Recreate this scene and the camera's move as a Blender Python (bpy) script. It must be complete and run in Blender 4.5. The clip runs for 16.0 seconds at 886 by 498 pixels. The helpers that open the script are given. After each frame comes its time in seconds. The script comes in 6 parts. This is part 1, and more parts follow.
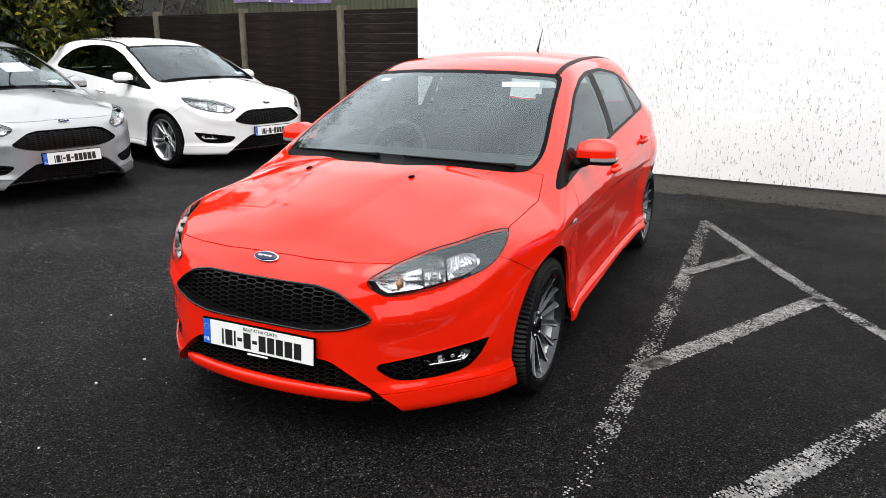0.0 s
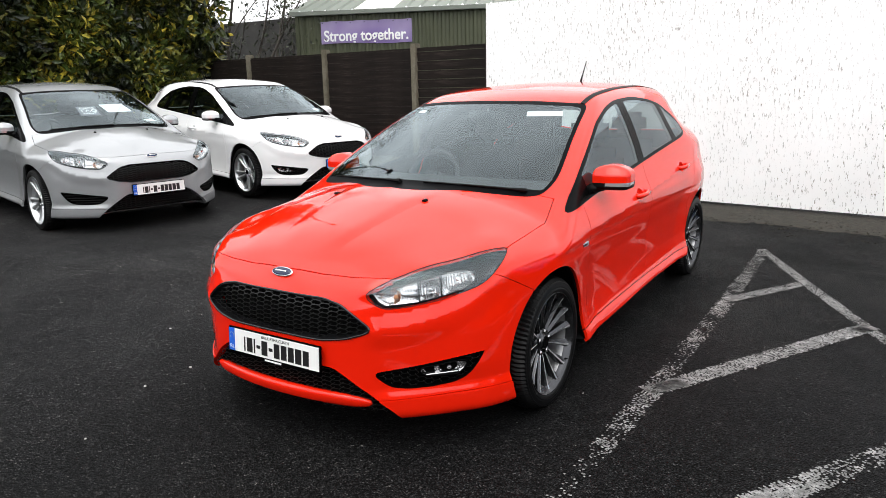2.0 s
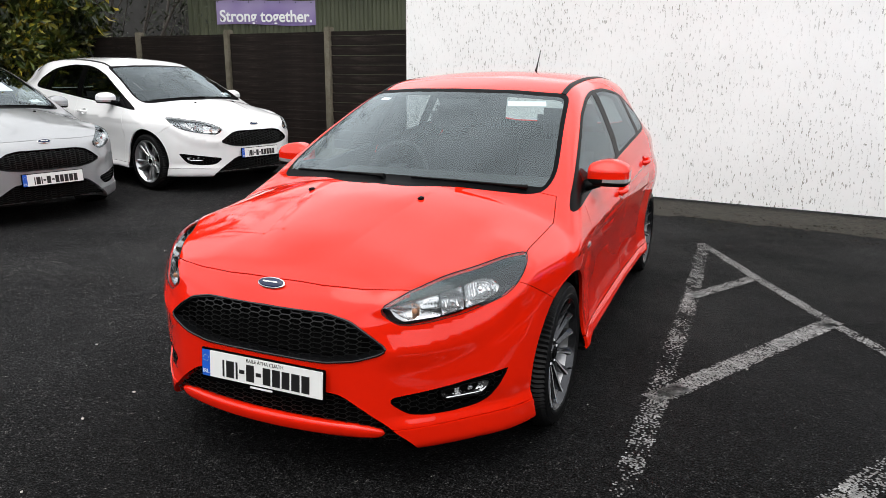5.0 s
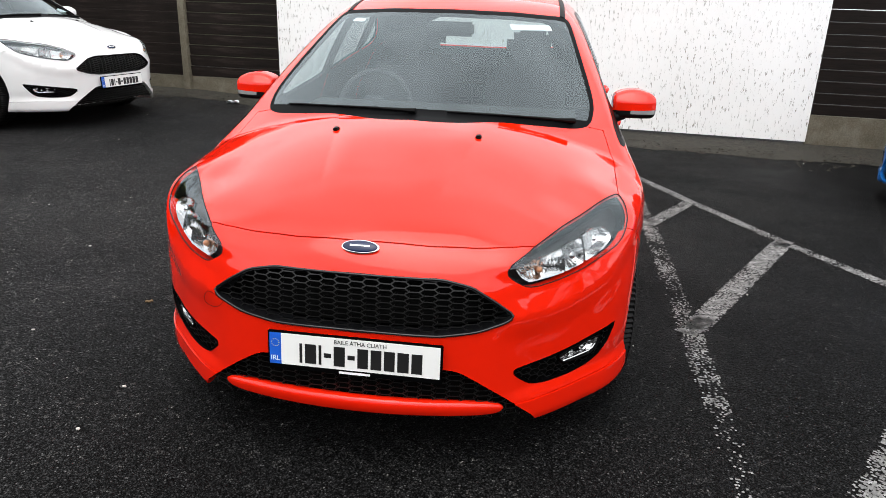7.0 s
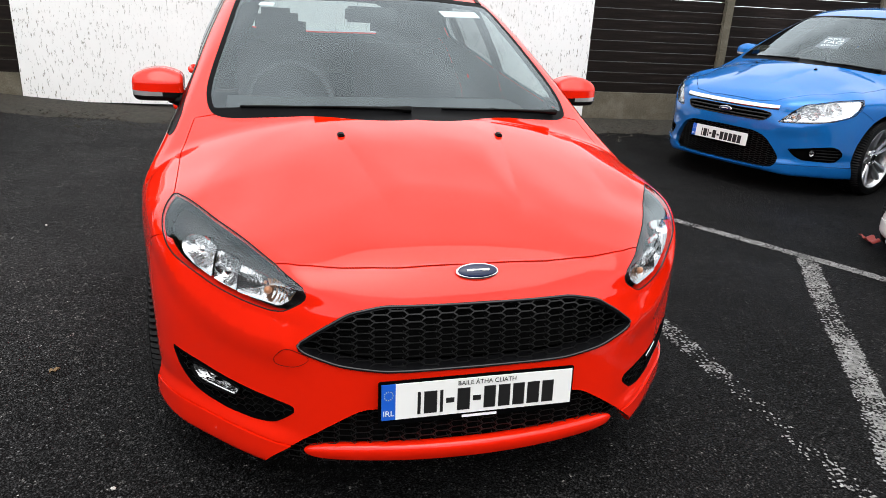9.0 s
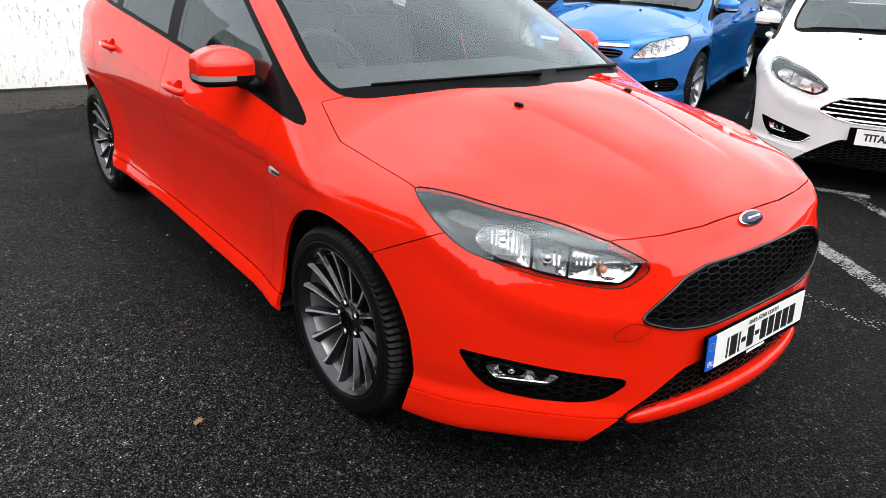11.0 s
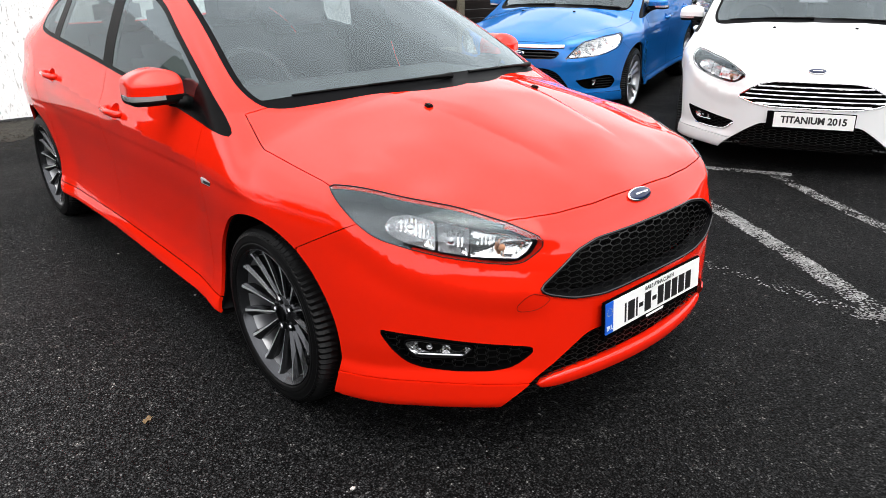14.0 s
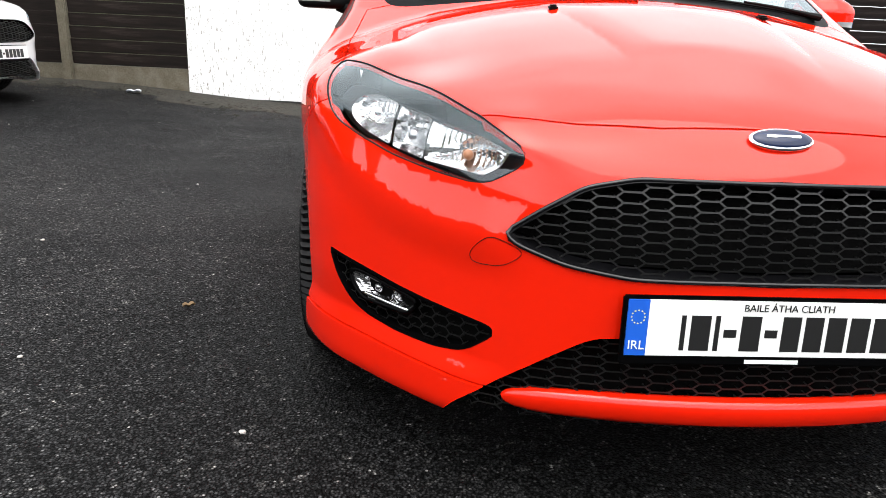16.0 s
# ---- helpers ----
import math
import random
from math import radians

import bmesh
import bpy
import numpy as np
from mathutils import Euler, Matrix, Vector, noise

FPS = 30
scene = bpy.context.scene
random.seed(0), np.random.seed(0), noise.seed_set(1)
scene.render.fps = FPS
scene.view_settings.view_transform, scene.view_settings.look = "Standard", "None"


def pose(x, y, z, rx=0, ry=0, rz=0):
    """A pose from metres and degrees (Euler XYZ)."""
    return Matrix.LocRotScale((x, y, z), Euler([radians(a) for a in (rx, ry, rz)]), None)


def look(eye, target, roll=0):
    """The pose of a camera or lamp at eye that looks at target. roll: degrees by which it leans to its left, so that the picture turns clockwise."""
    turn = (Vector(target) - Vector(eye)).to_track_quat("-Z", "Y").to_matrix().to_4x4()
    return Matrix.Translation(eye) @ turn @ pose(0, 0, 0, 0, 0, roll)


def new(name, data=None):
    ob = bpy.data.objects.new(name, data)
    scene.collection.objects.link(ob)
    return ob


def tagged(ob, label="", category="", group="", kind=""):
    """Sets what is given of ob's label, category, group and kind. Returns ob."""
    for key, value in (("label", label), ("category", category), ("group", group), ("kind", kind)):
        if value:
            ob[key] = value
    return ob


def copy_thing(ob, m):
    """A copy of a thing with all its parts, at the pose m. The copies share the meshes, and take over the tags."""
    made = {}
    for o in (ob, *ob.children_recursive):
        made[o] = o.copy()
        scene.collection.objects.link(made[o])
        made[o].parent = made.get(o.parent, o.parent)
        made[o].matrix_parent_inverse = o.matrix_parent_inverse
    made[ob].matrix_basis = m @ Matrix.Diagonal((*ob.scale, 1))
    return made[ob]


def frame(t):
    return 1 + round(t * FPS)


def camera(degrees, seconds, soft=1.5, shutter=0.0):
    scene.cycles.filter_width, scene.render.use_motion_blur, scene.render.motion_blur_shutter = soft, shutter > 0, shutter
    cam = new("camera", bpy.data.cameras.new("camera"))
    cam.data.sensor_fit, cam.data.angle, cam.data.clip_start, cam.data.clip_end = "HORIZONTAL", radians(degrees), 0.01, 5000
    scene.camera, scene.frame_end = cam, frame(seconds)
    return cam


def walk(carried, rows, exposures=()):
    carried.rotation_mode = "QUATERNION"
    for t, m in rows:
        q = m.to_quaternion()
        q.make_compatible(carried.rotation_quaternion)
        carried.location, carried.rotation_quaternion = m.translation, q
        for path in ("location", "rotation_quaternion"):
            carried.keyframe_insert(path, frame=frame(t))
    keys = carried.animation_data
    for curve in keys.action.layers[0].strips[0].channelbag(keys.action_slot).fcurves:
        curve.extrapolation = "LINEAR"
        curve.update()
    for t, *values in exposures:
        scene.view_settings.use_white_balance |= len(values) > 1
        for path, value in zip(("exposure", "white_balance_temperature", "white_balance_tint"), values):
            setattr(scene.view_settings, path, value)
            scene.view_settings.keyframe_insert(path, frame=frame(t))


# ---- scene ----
cam = camera(64.1, 16.0, 0.8)
PATH = [
    (0, (1.682, -2.799, 1.458), (0.868, -1.056, 0.914), 0.2),
    (0.5, (1.943, -2.728, 1.445), (0.963, -1.064, 0.925), -0.6),
    (1, (2.064, -2.757, 1.441), (1.064, -1.103, 0.925), -0.7),
    (1.5, (2.112, -2.782, 1.446), (1.067, -1.148, 0.957), -2.1),
    (2, (2.1, -2.791, 1.445), (1.044, -1.154, 0.993), -1.2),
    (2.5, (2.089, -2.798, 1.438), (1.031, -1.156, 1.009), -1.7),
    (3, (2.083, -2.802, 1.435), (1.045, -1.153, 0.983), -1.4),
    (3.2, (2.072, -2.799, 1.428), (1.082, -1.123, 0.968), -0.1),
    (5.3, (1.38, -2.704, 1.427), (0.648, -0.912, 0.926), 1.1),
    (5.5, (1.3, -2.688, 1.41), (0.581, -0.905, 0.858), 2.5),
    (6, (1.054, -2.666, 1.398), (0.547, -0.84, 0.758), 3.2),
    (6.5, (0.777, -2.713, 1.417), (0.386, -0.869, 0.748), 2.6),
    (7, (0.508, -2.661, 1.395), (0.247, -0.794, 0.728), 1.8),
    (7.5, (0.241, -2.645, 1.409), (0.152, -0.761, 0.744), 1.9),
    (8, (-0.067, -2.655, 1.426), (0.08, -0.802, 0.689), 1.1),
    (8.5, (-0.307, -2.531, 1.385), (0.01, -0.688, 0.678), 3.2),
    (8.7, (-0.391, -2.467, 1.379), (-0.002, -0.632, 0.683), 3.4),
    (10.8, (-1.733, -1.723, 1.357), (-0.589, -0.266, 0.605), 1.5),
    (11, (-1.833, -1.664, 1.351), (-0.664, -0.237, 0.578), 2.3),
    (11.5, (-1.986, -1.496, 1.305), (-0.829, -0.068, 0.515), 3.0),
    (12, (-2.183, -1.343, 1.337), (-1.036, 0.054, 0.482), 4.1),
    (12.5, (-2.386, -1.35, 1.385), (-1.056, -0.068, 0.618), 1.5),
    (13, (-2.343, -1.462, 1.39), (-0.894, -0.302, 0.646), 1.4),
    (13.5, (-2.105, -1.739, 1.402), (-0.813, -0.401, 0.666), 2.3),
    (14, (-1.824, -1.915, 1.363), (-0.593, -0.526, 0.617), -0.8),
    (14.5, (-1.474, -1.983, 1.348), (-0.432, -0.459, 0.579), 2.8),
    (14.7, (-1.323, -2.017, 1.315), (-0.45, -0.394, 0.536), 1.9),
    (15, (-1.086, -2.029, 1.295), (-0.449, -0.325, 0.463), 2.6),
    (15.5, (-0.785, -1.973, 1.13), (-0.477, -0.158, 0.348), 2.9),
    (16, (-0.654, -1.925, 0.855), (-0.506, -0.02, 0.267), 2.7),
]
walk(cam, [(t, look(eye, target, roll)) for t, eye, target, roll in PATH],
     [(0.0, 1.6), (3.0, 1.5), (5.5, 1.3), (6.0, 1.5), (8.5, 1.5), (11.0, 1.7), (11.5, 2.0), (12.0, 2.5), (12.5, 2.15), (13.5, 1.9), (14.5, 1.65), (16.0, 1.95)])

# ---- world and sun: bright overcast sky ----
world = bpy.data.worlds.new("overcast_sky")
scene.world = world
world.use_nodes = True
wn = world.node_tree.nodes
wl = world.node_tree.links
wn.clear()
w_out = wn.new("ShaderNodeOutputWorld")
w_bg = wn.new("ShaderNodeBackground")
w_sky = wn.new("ShaderNodeTexSky")
w_sky.sky_type = "NISHITA"
w_sky.sun_disc = False
w_sky.sun_elevation = radians(70)
w_sky.sun_rotation = radians(200)
w_sky.dust_density = 4.0
w_sat = wn.new("ShaderNodeHueSaturation")
w_sat.inputs["Saturation"].default_value = 0.22
wl.new(w_sky.outputs[0], w_sat.inputs["Color"])
w_mix = wn.new("ShaderNodeMix")
w_mix.data_type = "RGBA"
w_mix.inputs[0].default_value = 0.8
w_mix.inputs[7].default_value = (4.2, 4.25, 4.3, 1)  # even cloud layer
wl.new(w_sat.outputs[0], w_mix.inputs[6])
# soft unevenness of the cloud layer
w_tc = wn.new("ShaderNodeTexCoord")
w_map = wn.new("ShaderNodeMapping")
w_map.inputs["Scale"].default_value = (1.0, 1.0, 2.0)
wl.new(w_tc.outputs["Generated"], w_map.inputs[0])
w_cl = wn.new("ShaderNodeTexNoise")
w_cl.inputs["Scale"].default_value = 2.6
w_cl.inputs["Detail"].default_value = 5.0
w_cl.inputs["Roughness"].default_value = 0.5
wl.new(w_map.outputs[0], w_cl.inputs["Vector"])
w_rng = wn.new("ShaderNodeMapRange")
w_rng.inputs["From Min"].default_value = 0.3
w_rng.inputs["From Max"].default_value = 0.7
w_rng.inputs["To Min"].default_value = 0.76
w_rng.inputs["To Max"].default_value = 1.24
wl.new(w_cl.outputs["Fac"], w_rng.inputs["Value"])
w_cloud = wn.new("ShaderNodeMix")
w_cloud.data_type = "RGBA"
w_cloud.blend_type = "MULTIPLY"
w_cloud.inputs[0].default_value = 1.0
wl.new(w_mix.outputs[2], w_cloud.inputs[6])
wl.new(w_rng.outputs[0], w_cloud.inputs[7])
wl.new(w_cloud.outputs[2], w_bg.inputs["Color"])
w_bg.inputs["Strength"].default_value = 0.15
wl.new(w_bg.outputs[0], w_out.inputs["Surface"])

sun_data = bpy.data.lights.new("sun", "SUN")
sun_data.energy = 0.5
sun_data.angle = radians(60)
sun_data.color = (1.0, 0.97, 0.93)
sun = new("sun", sun_data)
sun.matrix_world = look((1.0, -2.7, 8.0), (0, 0, 0))
scene.view_settings.exposure = 0.5

# ---- materials ----
def mat(name, color, rough=0.5, metal=0.0, coat=0.0, spec=None):
    m = bpy.data.materials.new(name)
    m.use_nodes = True
    b = m.node_tree.nodes["Principled BSDF"]
    b.inputs["Base Color"].default_value = (*color, 1)
    b.inputs["Roughness"].default_value = rough
    b.inputs["Metallic"].default_value = metal
    b.inputs["Coat Weight"].default_value = coat
    b.inputs["Coat Roughness"].default_value = 0.03
    b.inputs["Coat IOR"].default_value = 1.5
    if spec is not None:
        b.inputs["Specular IOR Level"].default_value = spec
    return m


def node(m, kind, **values):
    n = m.node_tree.nodes.new(kind)
    for key, v in values.items():
        n.inputs[key.replace("_", " ")].default_value = v
    return n


def link(m, a, b):
    m.node_tree.links.new(a, b)


def bsdf(m):
    return m.node_tree.nodes["Principled BSDF"]


def ramp(m, fac, stops):
    r = m.node_tree.nodes.new("ShaderNodeValToRGB")
    els = r.color_ramp.elements
    while len(els) < len(stops):
        els.new(0.5)
    for e, (p, c) in zip(els, stops):
        e.position = p
        e.color = (*c, 1)
    link(m, fac, r.inputs[0])
    return r.outputs[0]


def coords(m, scale=(1, 1, 1)):
    t = m.node_tree.nodes.new("ShaderNodeTexCoord")
    mp = m.node_tree.nodes.new("ShaderNodeMapping")
    mp.inputs["Scale"].default_value = scale
    link(m, t.outputs["Object"], mp.inputs[0])
    return mp.outputs[0]


def noise_tex(m, scale, detail=4.0, rough=0.55, stretch=(1, 1, 1)):
    n = node(m, "ShaderNodeTexNoise", Scale=scale, Detail=detail, Roughness=rough)
    link(m, coords(m, stretch), n.inputs["Vector"])
    return n.outputs["Fac"]


def mix(m, fac, a, b, kind="MIX"):
    n = m.node_tree.nodes.new("ShaderNodeMix")
    n.data_type = "RGBA"
    n.blend_type = kind
    for sock, v in ((n.inputs[0], fac), (n.inputs[6], a), (n.inputs[7], b)):
        if isinstance(v, (int, float)):
            sock.default_value = v
        elif isinstance(v, tuple):
            sock.default_value = (*v, 1)
        else:
            link(m, v, sock)
    return n.outputs[2]


def bump(m, height, strength, distance):
    n = node(m, "ShaderNodeBump", Strength=strength, Distance=distance)
    link(m, height, n.inputs["Height"])
    link(m, n.outputs[0], bsdf(m).inputs["Normal"])


def paint(name, color, flake=0.0, rough=0.35, metal=0.0):
    m = mat(name, color, rough, metal, 1.0, 0.0)
    dust = noise_tex(m, 3.0, 6, 0.65)
    link(m, ramp(m, dust, [(0.35, (0.008, 0.008, 0.008)), (0.75, (0.03, 0.03, 0.03))]), bsdf(m).inputs["Coat Roughness"])
    if flake:
        f = noise_tex(m, 900.0, 1)
        c2 = tuple(min(1, c * (1 + flake)) for c in color)
        c1 = tuple(c * (1 - flake) for c in color)
        link(m, ramp(m, f, [(0.3, c1), (0.7, c2)]), bsdf(m).inputs["Base Color"])
    else:
        f = noise_tex(m, 1.2, 3)
        link(m, ramp(m, f, [(0.3, tuple(c * 0.94 for c in color)), (0.7, color)]), bsdf(m).inputs["Base Color"])
    return m


def glass(name, tint, amount):
    """Car glass: a clear tinted pane that mirrors the sky."""
    m = bpy.data.materials.new(name)
    m.use_nodes = True
    nt = m.node_tree
    nt.nodes.clear()
    out = nt.nodes.new("ShaderNodeOutputMaterial")
    tr = nt.nodes.new("ShaderNodeBsdfTransparent")
    tr.inputs[0].default_value = (*tint, 1)
    gl = nt.nodes.new("ShaderNodeBsdfGlossy")
    gl.inputs["Roughness"].default_value = 0.01
    gl.inputs["Color"].default_value = (0.84, 0.95, 1.0, 1)
    lw = nt.nodes.new("ShaderNodeLayerWeight")
    pw = nt.nodes.new("ShaderNodeMath")
    pw.operation = "POWER"
    pw.inputs[1].default_value = 4.0
    nt.links.new(lw.outputs["Facing"], pw.inputs[0])
    fr = nt.nodes.new("ShaderNodeMath")
    fr.operation = "MULTIPLY_ADD"
    fr.inputs[1].default_value = 0.75 - amount
    fr.inputs[2].default_value = amount
    nt.links.new(pw.outputs[0], fr.inputs[0])
    mx = nt.nodes.new("ShaderNodeMixShader")
    nt.links.new(fr.outputs[0], mx.inputs[0])
    nt.links.new(tr.outputs[0], mx.inputs[1])
    nt.links.new(gl.outputs[0], mx.inputs[2])
    nt.links.new(mx.outputs[0], out.inputs[0])
    return m


RED = paint("red_paint", (0.78, 0.0135, 0.002))
WHITE = paint("white_paint", (0.80, 0.80, 0.80))
SILVER = paint("silver_paint", (0.38, 0.39, 0.40), 0.12, 0.34, 0.55)
BLUE = paint("blue_paint", (0.010, 0.155, 0.50), 0.15, 0.3, 0.35)
BRONZE = paint("bronze_paint", (0.115, 0.10, 0.09), 0.12, 0.34, 0.5)
DARKPAINT = paint("dark_paint", (0.02, 0.02, 0.025))
BLACK = mat("black_plastic", (0.0028, 0.0028, 0.0029), 0.5, spec=0.10)
GLOSSBLACK = mat("gloss_black", (0.0018, 0.0018, 0.002), 0.25, spec=0.03)
PIANO = mat("piano_black", (0.006, 0.006, 0.007), 0.12, spec=0.5)
SEAL = mat("black_lamp_seal", (0.004, 0.004, 0.004), 0.5, spec=0.15)
SATIN = mat("satin_black_grille", (0.008, 0.008, 0.008), 0.32, spec=0.4)
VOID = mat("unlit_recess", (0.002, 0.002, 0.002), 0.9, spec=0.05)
RIMWELL = mat("silver_rim_well", (0.34, 0.34, 0.35), 0.35, 0.85)
GREYRIM = mat("grille_surround", (0.005, 0.005, 0.006), 0.3, spec=0.2)
CHROME = mat("chrome", (0.82, 0.83, 0.84), 0.08, 1.0)
FRIT = mat("black_glass_border", (0.003, 0.003, 0.0035), 0.5, spec=0.03)
REFLECTOR = mat("lamp_reflector", (0.60, 0.60, 0.61), 0.06, 0.97)
LAMPDARK = mat("lamp_housing", (0.004, 0.004, 0.0045), 0.3, spec=0.25)
AMBER = mat("amber_bulb", (0.45, 0.20, 0.10), 0.3)
RUBBER = mat("tyre_rubber", (0.0032, 0.0032, 0.0034), 0.45, spec=0.16)
ALLOY = mat("machined_alloy", (0.85, 0.86, 0.88), 0.28, 0.75)
DARKALLOY = mat("gunmetal_alloy", (0.068, 0.069, 0.074), 0.2, 0.9)
DARKCHROME = mat("dark_chrome", (0.42, 0.42, 0.43), 0.15, 1.0)
SILVERALLOY = mat("silver_alloy", (0.60, 0.61, 0.62), 0.28, 0.9)
IRON = mat("brake_disc", (0.25, 0.25, 0.26), 0.4, 0.9)
INTERIOR = mat("dark_interior", (0.006, 0.0065, 0.007), 0.8, spec=0.1)
SEATCLOTH = mat("seat_cloth", (0.026, 0.027, 0.03), 0.9)
DASH = mat("dashboard_plastic", (0.016, 0.017, 0.018), 0.7)
INDICATOR = mat("indicator_lens", (0.42, 0.42, 0.42), 0.1, 0.4, 1.0)
SCREEN = glass("windscreen_glass", (0.80, 0.88, 0.88), 0.085)
PRIVACY = glass("privacy_glass", (0.36, 0.39, 0.39), 0.09)
SIDEGLASS = glass("side_glass", (0.55, 0.61, 0.60), 0.07)
LENS = glass("lamp_lens", (0.97, 0.98, 0.98), 0.075)
PLATEWHITE = mat("plate_white", (0.82, 0.82, 0.80), 0.35)
PLATEBLUE = mat("plate_blue", (0.01, 0.10, 0.55), 0.35)
STARGOLD = mat("pale_gold_ink", (0.75, 0.65, 0.25), 0.5)
INK = mat("black_ink", (0.01, 0.01, 0.01), 0.4)
WHITEINK = mat("white_ink", (0.85, 0.85, 0.85), 0.5)
BADGEBLUE = mat("badge_blue", (0.006, 0.014, 0.05), 0.2)
TAILRED = mat("tail_lens", (0.5, 0.01, 0.01), 0.1, 0, 1)
PAPER = mat("paper_notice", (0.75, 0.80, 0.84), 0.6)

ASPHALT = mat("asphalt", (0.03, 0.03, 0.031), 0.85, spec=0.05)
big = noise_tex(ASPHALT, 0.35, 5, 0.6)
vor = node(ASPHALT, "ShaderNodeTexVoronoi", Scale=165.0)
link(ASPHALT, coords(ASPHALT), vor.inputs["Vector"])
vor2 = node(ASPHALT, "ShaderNodeTexVoronoi", Scale=55.0)
link(ASPHALT, coords(ASPHALT), vor2.inputs["Vector"])
base_c = ramp(ASPHALT, big, [(0.3, (0.0054, 0.0055, 0.0058)), (0.55, (0.0082, 0.0082, 0.0085)), (0.8, (0.0134, 0.0132, 0.0131))])
chips = ramp(ASPHALT, vor.outputs["Color"], [(0.12, (0.12, 0.12, 0.12)), (0.4, (0.75, 0.75, 0.75)), (0.66, (1.35, 1.35, 1.35)), (0.84, (2.6, 2.6, 2.58)), (0.93, (7.5, 7.4, 7.2))])
rare = ramp(ASPHALT, vor2.outputs["Color"], [(0.0, (0.7, 0.7, 0.7)), (0.8, (1.1, 1.1, 1.1)), (0.9, (2.7, 2.65, 2.5))])
# sky sheen on the asphalt right of the red car, painted in as paler colour
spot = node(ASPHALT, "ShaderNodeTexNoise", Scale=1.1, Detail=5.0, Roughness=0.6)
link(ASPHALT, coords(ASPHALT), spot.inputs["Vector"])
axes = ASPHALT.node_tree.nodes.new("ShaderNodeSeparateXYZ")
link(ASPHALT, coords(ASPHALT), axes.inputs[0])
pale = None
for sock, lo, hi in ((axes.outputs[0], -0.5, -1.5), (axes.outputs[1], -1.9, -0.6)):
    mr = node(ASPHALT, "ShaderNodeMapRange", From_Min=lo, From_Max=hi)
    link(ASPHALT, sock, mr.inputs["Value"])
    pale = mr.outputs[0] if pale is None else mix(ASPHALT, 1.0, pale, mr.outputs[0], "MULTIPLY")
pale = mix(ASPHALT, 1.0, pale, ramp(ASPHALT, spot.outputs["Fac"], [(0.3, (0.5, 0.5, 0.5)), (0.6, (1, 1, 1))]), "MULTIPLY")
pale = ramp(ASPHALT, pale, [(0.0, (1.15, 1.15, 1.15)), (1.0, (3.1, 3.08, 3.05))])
# dark binder sunk between the chips, with crevice shadow painted into the colour
binder_shadow = ramp(ASPHALT, vor.outputs["Distance"], [(0.2, (1.4, 1.4, 1.4)), (0.42, (1.05, 1.05, 1.05)), (0.62, (0.12, 0.12, 0.12))])
chips = mix(ASPHALT, 1.0, chips, binder_shadow, "MULTIPLY")
grain = mix(ASPHALT, 1.0, mix(ASPHALT, 1.0, base_c, chips, "MULTIPLY"), rare, "MULTIPLY")
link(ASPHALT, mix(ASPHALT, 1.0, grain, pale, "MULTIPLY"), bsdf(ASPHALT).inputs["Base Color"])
damp = noise_tex(ASPHALT, 0.9, 4, 0.6)
link(ASPHALT, ramp(ASPHALT, damp, [(0.3, (0.5, 0.5, 0.5)), (0.7, (0.75, 0.75, 0.75))]), bsdf(ASPHALT).inputs["Roughness"])
bump(ASPHALT, vor.outputs["Distance"], 1.0, 0.004)

LINEPAINT = mat("worn_line_paint", (0.40, 0.40, 0.39), 0.85)
lp = noise_tex(LINEPAINT, 25.0, 5, 0.7)
link(LINEPAINT, ramp(LINEPAINT, lp, [(0.3, (0.05, 0.05, 0.05)), (0.55, (0.22, 0.22, 0.217)), (0.75, (0.52, 0.52, 0.51))]), bsdf(LINEPAINT).inputs["Base Color"])
GRAVEL = mat("dirt_verge", (0.06, 0.055, 0.045), 0.95)
g_n = noise_tex(GRAVEL, 22.0, 8, 0.8)
g_b = noise_tex(GRAVEL, 4.5, 6, 0.75)
link(GRAVEL, mix(GRAVEL, 0.5, ramp(GRAVEL, g_n, [(0.44, (0.0015, 0.0014, 0.0012)), (0.57, (0.040, 0.033, 0.023))]),
                 ramp(GRAVEL, g_b, [(0.43, (0.009, 0.010, 0.003)), (0.57, (0.020, 0.016, 0.010))])), bsdf(GRAVEL).inputs["Base Color"])
bump(GRAVEL, g_n, 0.8, 0.01)

WALLWHITE = mat("flaking_white_render", (0.8, 0.8, 0.79), 0.9, spec=0.2)
streak = noise_tex(WALLWHITE, 42.0, 4, 0.6, (1.0, 1.0, 0.24))
speck = noise_tex(WALLWHITE, 80.0, 3, 0.6, (1.0, 1.0, 0.4))
patch = noise_tex(WALLWHITE, 0.9, 4, 0.6)
s1 = ramp(WALLWHITE, streak, [(0.0, (0, 0, 0)), (0.555, (0, 0, 0)), (0.61, (1, 1, 1)), (1.0, (1, 1, 1))])
s2 = ramp(WALLWHITE, speck, [(0.0, (0, 0, 0)), (0.47, (0, 0, 0)), (0.55, (1, 1, 1)), (1.0, (1, 1, 1))])
s3 = ramp(WALLWHITE, patch, [(0.0, (0.2, 0.2, 0.2)), (0.40, (0.35, 0.35, 0.35)), (0.55, (1, 1, 1)), (1.0, (1, 1, 1))])
fleck = mix(WALLWHITE, 1.0, mix(WALLWHITE, 1.0, s1, s2, "MULTIPLY"), s3, "MULTIPLY")
tone = ramp(WALLWHITE, patch, [(0.3, (0.93, 0.93, 0.92)), (0.7, (0.86, 0.86, 0.85))])
link(WALLWHITE, mix(WALLWHITE, fleck, tone, (0.26, 0.25, 0.22)), bsdf(WALLWHITE).inputs["Base Color"])
bump(WALLWHITE, streak, 0.25, 0.006)

